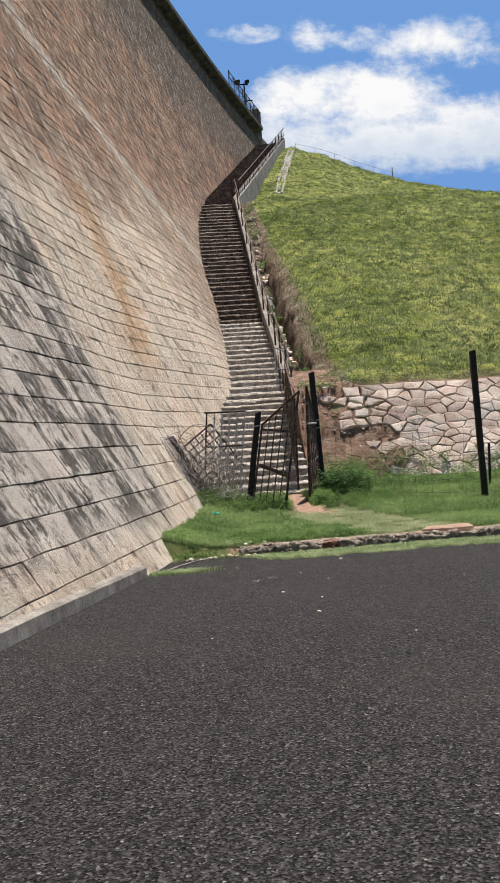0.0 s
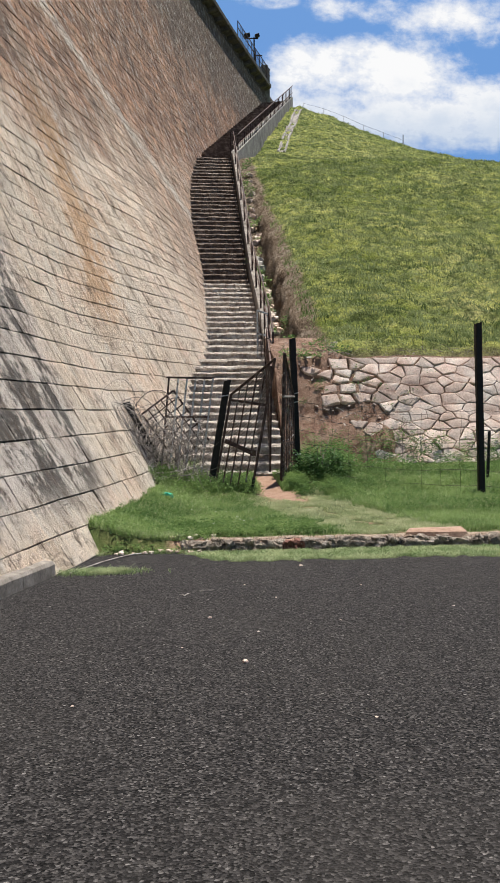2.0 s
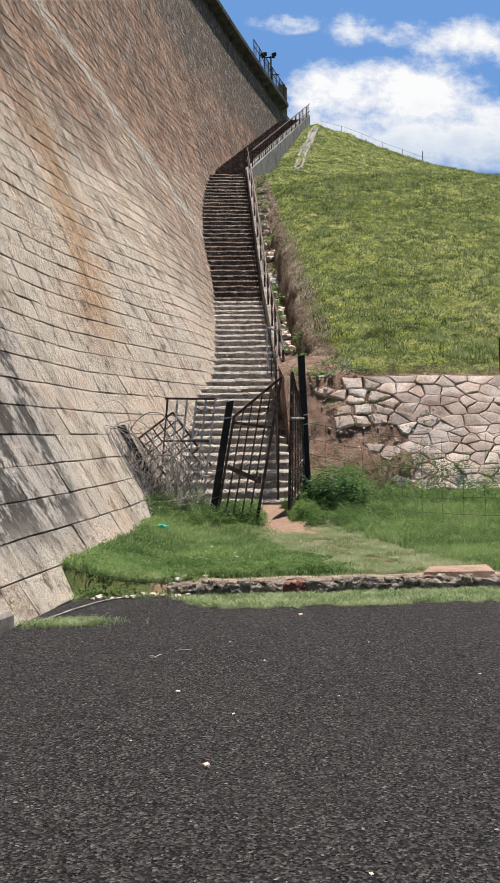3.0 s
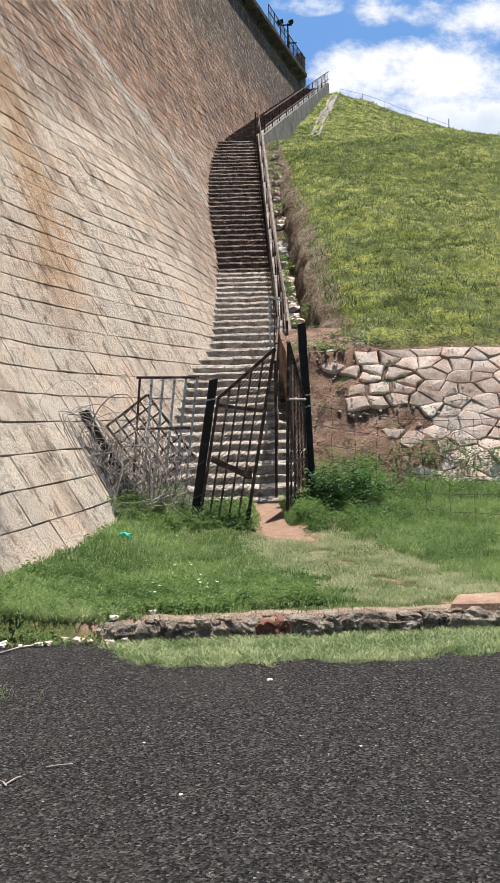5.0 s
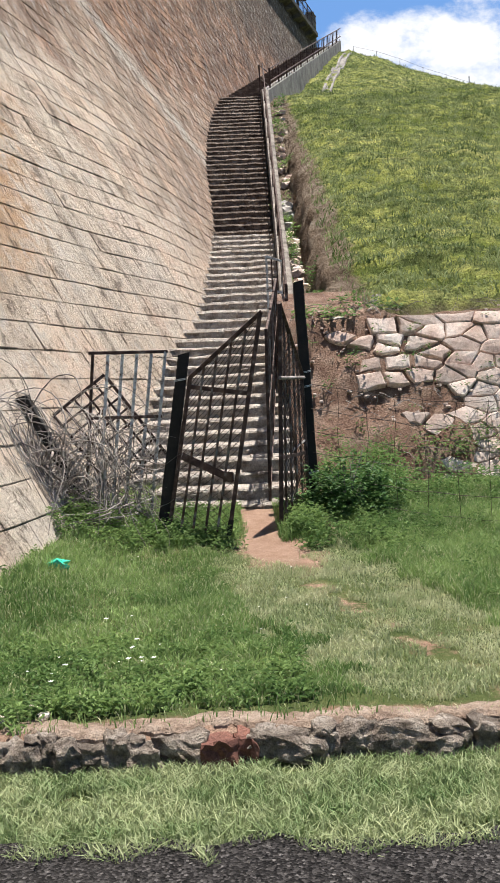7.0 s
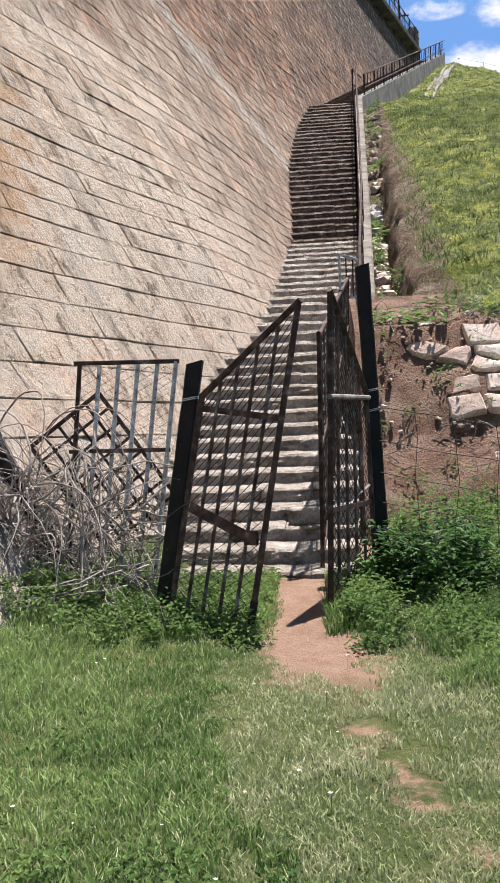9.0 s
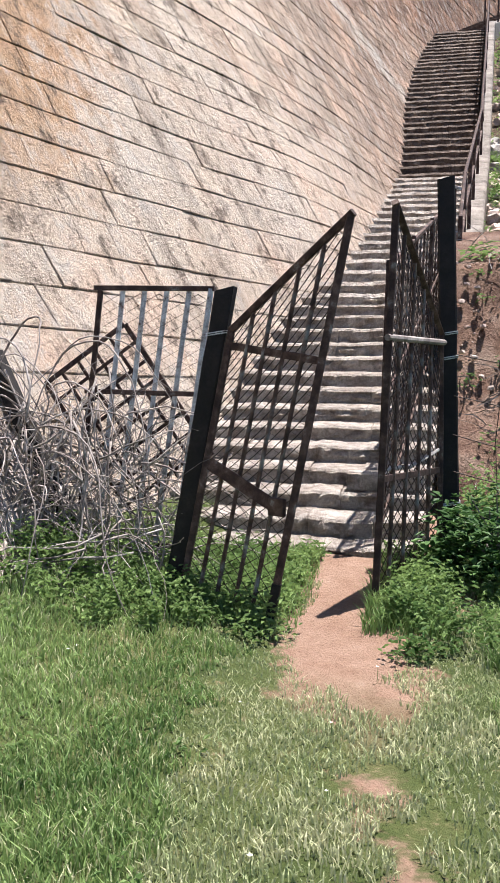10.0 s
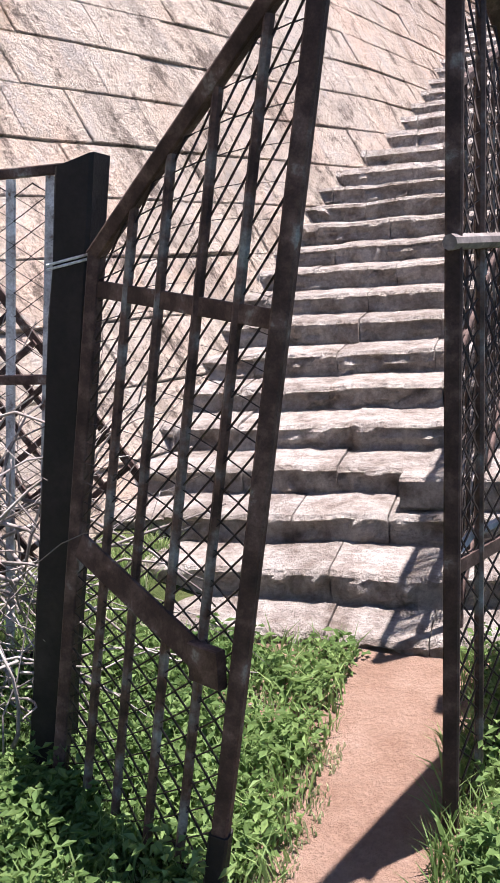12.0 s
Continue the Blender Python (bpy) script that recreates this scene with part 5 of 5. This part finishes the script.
def terrace_grass():
    tall, short = [], []
    for n in range(300000):
        y = 7.0 + 6.6 * (u(0, 1) ** 1.2)
        x = u(wall_x(y, 0.35) + 0.03, 7.0 if y > 8.5 else 5.2)
        if (y > 12.5 and 0.4 < x < 2.1) or (y > 11.2 and abs(x - 1.58) < 0.17):
            continue
        d = off_path(x, y)
        z = low_z(x, y)
        right = x > path_x(y)
        bare = 0.22 if y > 10.9 else 0.0
        if d < bare or (y < 7.36 + 0.22 * noise.noise((x * 2, 0, 3)) and u(0, 1) < 0.93 and x > -0.2):
            continue
        if d < 0.60 and y < 11.3:
            if u(0, 1) < (0.97 if noise.noise((x * 2.4, y * 2.4, 4.0)) < 0.12 else 0.4):
                short.append((x, y, z, u(0.015, 0.045)))
            continue
        lush = 0.5 + 0.35 * noise.noise((x * 0.9, y * 0.9, 6.0)) + 0.45 * noise.noise((x * 3.7, y * 3.7, 2.0))
        if u(0, 1) > 0.55 + 0.6 * lush:
            continue
        h = u(0.03, 0.095) * (0.45 + 0.9 * max(0.1, lush))
        h *= max(0.35, min(1.0, (d - 0.35) / 0.5))
        if right and y > 9.3 and d > 0.7:
            h *= 1.7
        if x < wall_x(y, 0.35) + 0.7:
            h *= 1.3
        if u(0, 1) < 0.24 or d < 0.72:
            short.append((x, y, z, h * 0.8))
        else:
            tall.append((x, y, z, h))
    for n in range(5000):
        x = u(0.45, 1.36) if n % 2 else u(1.72, 2.2)
        y = u(11.7, 13.05)
        if abs(x - 1.57) < 0.15 + 0.1 * noise.noise((y * 4, x, 2)):
            continue
        tall.append((x, y, low_z(x, y), u(0.04, 0.15)))
    blades("grass", tall, M_GRASS, "lush green grass with taller tufts", 0.0036, 0.95)
    blades("worn_grass", short, M_STRAW, "short sun-bleached grass along the trodden path", 0.0034)
    strip = []
    for n in range(60000):
        x = u(-0.1, 8.0) if u(0, 1) < 0.35 else u(-0.2, 3.6)
        y = u(5.9, 6.98)
        if y < road_edge(x) - 0.10 + 0.16 * noise.noise((x * 7, y * 7, 0)) or noise.noise((x * 3, y * 3, 8)) > 0.45:
            continue
        strip.append((x, y, low_z(x, min(y, 7.05)) - 0.01, u(0.015, 0.065)))
    for n in range(2500):
        x, y = -1.05 + rnd.gauss(0, 0.2), 5.6 + rnd.gauss(0, 0.09)
        strip.append((x, y, low_z(x, y), u(0.02, 0.06)))
    for n in range(9000):
        x, y = u(-1.5, 0.0), u(6.75, 7.6)
        if x < wall_x(y, 0.2) + 0.08 or y < 6.9 + 0.15 * noise.noise((x * 4, y, 0)):
            continue
        strip.append((x, y, low_z(x, y) - (0.02 if y < 7.1 else 0), u(0.03, 0.10)))
    blades("verge_grass", strip, M_VERGE, "pale mown grass creeping over the asphalt edge", 0.0036, 1.8)


terrace_grass()


def hill_grass():
    """Tussocks: blades gathered in clumps that lean down the slope, with bare gaps between."""
    spots = []
    for n in range(11000):
        y = 16.1 + 24 * (u(0, 1) ** 1.25) if n % 6 else u(40, 57)
        x = bank_x(y) + u(0.0, 13.5)
        k = 0.5 + 0.4 * noise.noise((x * 0.5, y * 0.9, 11.0)) + 0.45 * noise.noise((x * 1.6, y * 2.4, 1.0))
        if k < 0.36:
            continue
        r, h = u(0.06, 0.20), u(0.05, 0.16) * (0.4 + k)
        for q in range(rnd.randint(10, 17)):
            px, py = x + rnd.gauss(0, r * 1.6), y + rnd.gauss(0, r * 0.7)
            if px < bank_x(py) + 0.02:
                continue
            spots.append((px, py, hill_z(px, py) - bank_drop(px - bank_x(py), py) - 0.02, h * u(0.5, 1.1)))
    blades("hill_grass", spots, M_HILLGRASS, "coarse green and straw-coloured grass on the hillside", 0.012)


hill_grass()


def foliage(name, centers, material, label, leaf=0.045, kind="stuff", category="weeds", stems=True):
    """Leaves as bent, pointed blades round short stems. centers: (x, y, z, radius, height, count)."""
    vs, fs = [], []
    for cx, cy, cz, r, h, cnt in centers:
        for k in range(cnt):
            a, q = u(0, 6.283), math.sqrt(u(0, 1))
            hh = h * u(0.05, 1.0) * (1 - 0.45 * q)
            x, y, z = cx + math.cos(a) * r * q, cy + math.sin(a) * r * q, cz + hh
            b = u(0, 6.283)
            L, W = leaf * u(0.6, 1.6), leaf * u(0.16, 0.36)
            d = Vector((math.cos(b), math.sin(b), u(-0.5, 0.6))).normalized()
            s = d.cross(Vector((u(-0.3, 0.3), u(-0.3, 0.3), 1))).normalized()
            nn = s.cross(d)
            p = Vector((x, y, z))
            n = len(vs)
            vs += [p, p + d * L * 0.45 + s * W + nn * 0.008, p + d * L, p + d * L * 0.45 - s * W + nn * 0.008, p + d * L * 0.5 - nn * 0.004]
            fs += [(n, n + 1, n + 4), (n + 1, n + 2, n + 4), (n + 2, n + 3, n + 4), (n + 3, n, n + 4)]
    ob = mesh_object(name, [tuple(v) for v in vs], fs, material)
    tagged(ob, label, category, kind=kind)
    return ob


def build_weeds():
    c = []
    for n in range(150):
        x, y = u(-0.7, 1.25), u(11.45, 12.45)
        if y < 11.6 + 0.25 * noise.noise((x * 2, 1, 1)) or (x > 1.15 and y > 11.9):
            continue
        c.append((x, y, low_z(x, y), u(0.06, 0.16), u(0.10, 0.34), rnd.randint(40, 80)))
    for n in range(130):
        x, y = u(0.35, 1.32), u(11.9, 13.05)
        c.append((x, y, low_z(x, y), u(0.05, 0.12), u(0.06, 0.22), rnd.randint(24, 50)))
    for n in range(70):
        x, y = u(1.84, 2.2), u(11.8, 13.0)
        c.append((x, y, low_z(x, y), u(0.05, 0.11), u(0.10, 0.30), rnd.randint(36, 70)))
    for n in range(120):
        x, y = u(1.78, 3.3), u(11.3, 13.2)
        if abs(x - path_x(y)) < 0.3:
            continue
        c.append((x, y, low_z(x, y), u(0.06, 0.15), u(0.10, 0.34), rnd.randint(36, 70)))
    foliage("weeds", c, M_LEAF, "bright green leafy weeds round the gate's foot", 0.036)
    c = []
    for n in range(230):
        x, y = u(2.3, 8.5), u(12.6, 14.7)
        z = low_z(x, y) + max(0, (y - 14.0)) * 0.6
        c.append((x, y, z, u(0.10, 0.25), u(0.15, 0.55), rnd.randint(30, 60)))
    for n in range(70):
        x, y = u(2.3, 3.4), u(13.1, 14.3)
        c.append((x, y, low_z(x, y) + max(0, (y - 14.0)) * 0.6, u(0.08, 0.2), u(0.35, 0.85), rnd.randint(40, 80)))
    for n in range(34):
        x = u(2.2, 5.5)
        s = u(0.2, 1.0)
        p = revet(x, s)
        c.append((p.x, p.y, p.z, u(0.08, 0.16), u(0.06, 0.2), 14))
    foliage("bank_weeds", c, M_LEAF, "scrubby weeds along the foot of the stone wall", 0.042)
    c = []
    for n in range(40):
        x, y = u(-0.6, 1.3), u(7.4, 8.6)
        c.append((x, y, low_z(x, y), u(0.06, 0.14), u(0.06, 0.16), 16))
    for n in range(80):
        x, y = u(-1.25, 0.15), u(6.95, 7.5)
        if x > wall_x(y, 0.3) + 0.08:
            c.append((x, y, low_z(x, y) - 0.02, u(0.05, 0.12), u(0.10, 0.22), rnd.randint(22, 40)))
    for n in range(190):
        x, y = u(-1.0, 1.6), 7.35 + 1.3 * u(0, 1) ** 1.4
        if x > wall_x(y, 0.35) + 0.05:
            c.append((x, y, low_z(x, y), u(0.05, 0.13), u(0.08, 0.17), rnd.randint(22, 44)))
    for n in range(240):
        x, y = u(2.5, 6.5), u(9.2, 12.8)
        if x > path_x(y) + 0.8:
            c.append((x, y, low_z(x, y), u(0.05, 0.14), u(0.10, 0.28), rnd.randint(18, 40)))
    for n in range(160):
        x, y = u(-0.8, 2.0), u(8.4, 11.4)
        if off_path(x, y) > 0.7:
            c.append((x, y, low_z(x, y), u(0.03, 0.08), u(0.05, 0.11), rnd.randint(6, 14)))
    for n in range(30):
        y = u(7.2, 11.5)
        x = wall_x(y, 0.35) + u(0.05, 0.5)
        c.append((x, y, low_z(x, y), u(0.06, 0.14), u(0.06, 0.2), 14))
    foliage("clover_patch", c, M_LEAF, "low leafy plants in the grass near the kerb", 0.034)
    c = []
    for n in range(46):
        y = u(17, 37)
        c.append((bank_x(y) - u(0.35, 0.7), y, stair_z(min(y, 36.6)) - 0.1, u(0.10, 0.25), u(0.10, 0.35), 26))
    c += [(3.05, 19.6, 3.75, 0.22, 0.55, 120), (2.9, 17.2, 2.95, 0.35, 0.3, 90), (3.2, 16.4, 3.0, 0.4, 0.25, 80), (2.5, 15.9, 2.85, 0.3, 0.22, 90), (2.9, 15.7, 2.8, 0.3, 0.18, 70), (2.45, 16.8, 2.95, 0.25, 0.25, 80), (3.0, 18.3, 3.3, 0.25, 0.3, 80), (3.6, 15.9, 2.9, 0.3, 0.2, 60), (3.25, 24, 5.6, 0.3, 0.2, 60), (3.5, 29, 8.4, 0.3, 0.3, 60)]
    foliage("drain_plants", c, M_LEAF, "leafy plants growing out of the drain", 0.09)
    bush = thing("bush", (2.55, 12.65, 0.35), "dense dark green leafy bush beside the gate post", "bush")
    g = Geo()
    for n in range(16):
        a = u(0, 6.28)
        tip = Vector((2.55 + math.cos(a) * u(0.1, 0.4), 12.65 + math.sin(a) * u(0.1, 0.35), u(0.6, 1.1)))
        g.tube([(2.55 + u(-0.05, 0.05), 12.65 + u(-0.05, 0.05), 0.30), lin((2.55, 12.65, 0.4), tip, 0.5) + Vector((u(-0.05, 0.05), 0, 0)), tip], 0.010, 5, 0.004)
    part("stems", g, M_TWIG, bush)
    c = []
    for n in range(60):
        a, q = u(0, 6.28), math.sqrt(u(0, 1))
        c.append((2.55 + math.cos(a) * 0.50 * q, 12.65 + math.sin(a) * 0.34 * q, 0.36 + u(0, 0.58) * (1 - 0.4 * q), 0.15, 0.26, 36))
    ob = foliage("crown", c, M_BUSH, "", 0.07, "", "")
    for key in ("label", "category", "kind"):
        if key in ob:
            del ob[key]
    ob.data.transform(Matrix.Translation((-2.55, -12.65, -0.35)))
    ob.parent = bush


build_weeds()


# ---- small things ----
def build_litter():
    m = plain("green_plastic", (0.03, 0.50, 0.33), 0.35)
    me = rock_mesh((0.11, 0.08, 0.055), 333)
    for v in me.vertices:
        v.co += Vector((u(-0.03, 0.03), u(-0.03, 0.03), u(-0.025, 0.03)))
    me.materials.append(m)
    x, y = -0.28, 10.6
    ob = new("plastic_bag", me)
    ob.location = (x, y, low_z(x, y) + 0.05)
    tagged(ob, "crumpled turquoise plastic bag at the wall's foot", "bag")
    white = plain("white_petal", (0.80, 0.80, 0.74))
    for n in range(46):
        if n < 12:
            x, y = 0.55 + rnd.gauss(0, 0.22), 8.0 + rnd.gauss(0, 0.25)
            r = u(0.010, 0.022)
        else:
            x, y = u(-1.0, 2.0), u(7.6, 11.2)
            r = u(0.006, 0.013)
        z = low_z(x, y) + u(0.07, 0.15)
        t = thing("flower", (x, y, low_z(x, y)), "small white flower on a thin stalk in the grass", "flower", "white flowers in the grass")
        g = Geo()
        g.tube([(x, y, low_z(x, y) - 0.01), (x + 0.004, y, z)], 0.0015, 4)
        part("stalk", g, M_GRASS, t)
        g = Geo()
        vs = [(x, y, z)]
        for k in range(10):
            a = 2 * math.pi * k / 10
            q = r * (1.0 if k % 2 else 0.55)
            vs.append((x + math.cos(a) * q, y + math.sin(a) * q * 0.9, z + 0.35 * q))
        g.add(vs, [(0, 1 + k, 1 + (k + 1) % 10) for k in range(10)])
        part("petals", g, white, t)


build_litter()


def build_sticks():
    for x, y, turn, size in ((-0.02, 4.31, 0.25, 0.06), (-0.2, 4.15, 1.1, 0.05), (-0.24, 4.12, 2.2, 0.04)):
        g = Geo()
        c, q = math.cos(turn) * size, math.sin(turn) * size
        z = low_z(x, y) + 0.012
        g.tube([(x - c, y - q, z), (x + 0.1 * q, y - 0.1 * c, z + 0.006), (x + c, y + q, z)], 0.005, 6, 0.003)
        ob = g.obj("stick", M_TWIG, smooth_faces=True)
        tagged(ob, "short bleached stick lying on the asphalt", "stick", "sticks on the asphalt")
    for n in range(11):
        x, y, k = u(-0.95, 0.1), 6.92 + u(-0.05, 0.12), u(0.02, 0.05)
        ob = rock("edge_stone", (x, y, 0.02 + low_z(x, 6.9) + k * 0.3), (k * 1.2, k, k * 0.6), 300 + n, M_STONE, u(0, 3))
        tagged(ob, "small pale stone lying along the turf's edge", "stone", "stones along the turf's edge")


build_sticks()


def build_pipe():
    g = Geo()
    pts = [(-1.32, 5.5), (-1.2, 5.85), (-1.05, 6.25), (-0.88, 6.6), (-0.72, 6.85), (-0.5, 6.98)]
    g.tube([(x, y, low_z(x, y) + 0.025) for x, y in pts], 0.007, 6)
    ob = g.obj("pipe", M_TWIG, smooth_faces=True)
    tagged(ob, "thin pale pipe lying at the asphalt's edge", "pipe")


build_pipe()


# ---- clouds ----
def build_clouds():
    D = 1500.0
    vs, fs = [], []
    nx, nz = 24, 10
    for j in range(nz + 1):
        for i in range(nx + 1):
            vs.append((-1700 + 4200 * i / nx, D, -50 + 1700 * j / nz))
    n = nx + 1
    fs = [(j * n + i, j * n + i + 1, (j + 1) * n + i + 1, (j + 1) * n + i) for j in range(nz) for i in range(nx)]
    mat = bpy.data.materials.new("cloud")
    mat.use_nodes = True
    nt = mat.node_tree
    nt.nodes.remove(nt.nodes["Principled BSDF"])
    pos, x, y, z, isl = place(nt)
    U = calc(nt, 'MULTIPLY', x, 1 / D)
    V = calc(nt, 'MULTIPLY', z, 1 / D)
    mp = nt.nodes.new("ShaderNodeMapping")
    mp.inputs["Scale"].default_value = (1 / D, 1 / D, 1.5 / D)
    nt.links.new(pos, mp.inputs[0])
    n1 = noise_tex(nt, mp.outputs[0], 16.0, 8.0, 0.62)
    n2 = noise_tex(nt, mp.outputs[0], 48.0, 6.0, 0.6)
    total = None
    for cu, cv, ru, rv, k in ((0.30, 0.335, 0.26, 0.055, 1.0), (0.175, 0.372, 0.06, 0.052, 0.95), (0.27, 0.372, 0.12, 0.058, 0.95), (0.36, 0.44, 0.14, 0.035, 0.62),
                              (0.125, 0.455, 0.05, 0.014, 0.5), (0.20, 0.455, 0.035, 0.030, 0.5), (0.255, 0.445, 0.05, 0.018, 0.52), (0.62, 0.36, 0.2, 0.08, 0.9), (-0.3, 0.40, 0.2, 0.07, 0.8)):
        a = calc(nt, 'POWER', calc(nt, 'MULTIPLY', calc(nt, 'SUBTRACT', U, cu), 1 / ru), 2.0)
        b = calc(nt, 'POWER', calc(nt, 'MULTIPLY', calc(nt, 'SUBTRACT', V, cv), 1 / rv), 2.0)
        e = calc(nt, 'MULTIPLY', calc(nt, 'SUBTRACT', 1.0, calc(nt, 'MINIMUM', calc(nt, 'ADD', a, b), 1.0)), k)
        total = e if total is None else calc(nt, 'MAXIMUM', total, e)
    dens = calc(nt, 'ADD', calc(nt, 'MULTIPLY', total, 0.62), calc(nt, 'MULTIPLY_ADD', n1, 1.5, -0.70))
    dens = calc(nt, 'ADD', dens, calc(nt, 'MULTIPLY_ADD', n2, 0.25, -0.125))
    alpha = calc(nt, 'MULTIPLY', smooth(nt, dens, 0.12, 0.62), smooth(nt, total, 0.0, 0.25))
    shade = smooth(nt, calc(nt, 'MULTIPLY_ADD', n1, -0.12, V), 0.24, 0.31)
    col = mixed(nt, shade, (0.66, 0.74, 0.86), (1.0, 1.0, 1.0))
    col = mixed(nt, alpha, (0.17, 0.36, 0.74), col)
    alpha = calc(nt, 'MAXIMUM', alpha, calc(nt, 'MULTIPLY', smooth(nt, V, 0.0, 0.12), 0.92))
    em = nt.nodes.new("ShaderNodeEmission")
    nt.links.new(col, em.inputs[0])
    em.inputs[1].default_value = 0.52
    tr = nt.nodes.new("ShaderNodeBsdfTransparent")
    mx = nt.nodes.new("ShaderNodeMixShader")
    nt.links.new(alpha, mx.inputs[0])
    nt.links.new(tr.outputs[0], mx.inputs[1])
    nt.links.new(em.outputs[0], mx.inputs[2])
    nt.links.new(mx.outputs[0], nt.nodes["Material Output"].inputs[0])
    ob = mesh_object("backdrop", vs, fs, mat)
    tagged(ob, "bright white cumulus clouds far behind the hill", "clouds", kind="structure")


build_clouds()
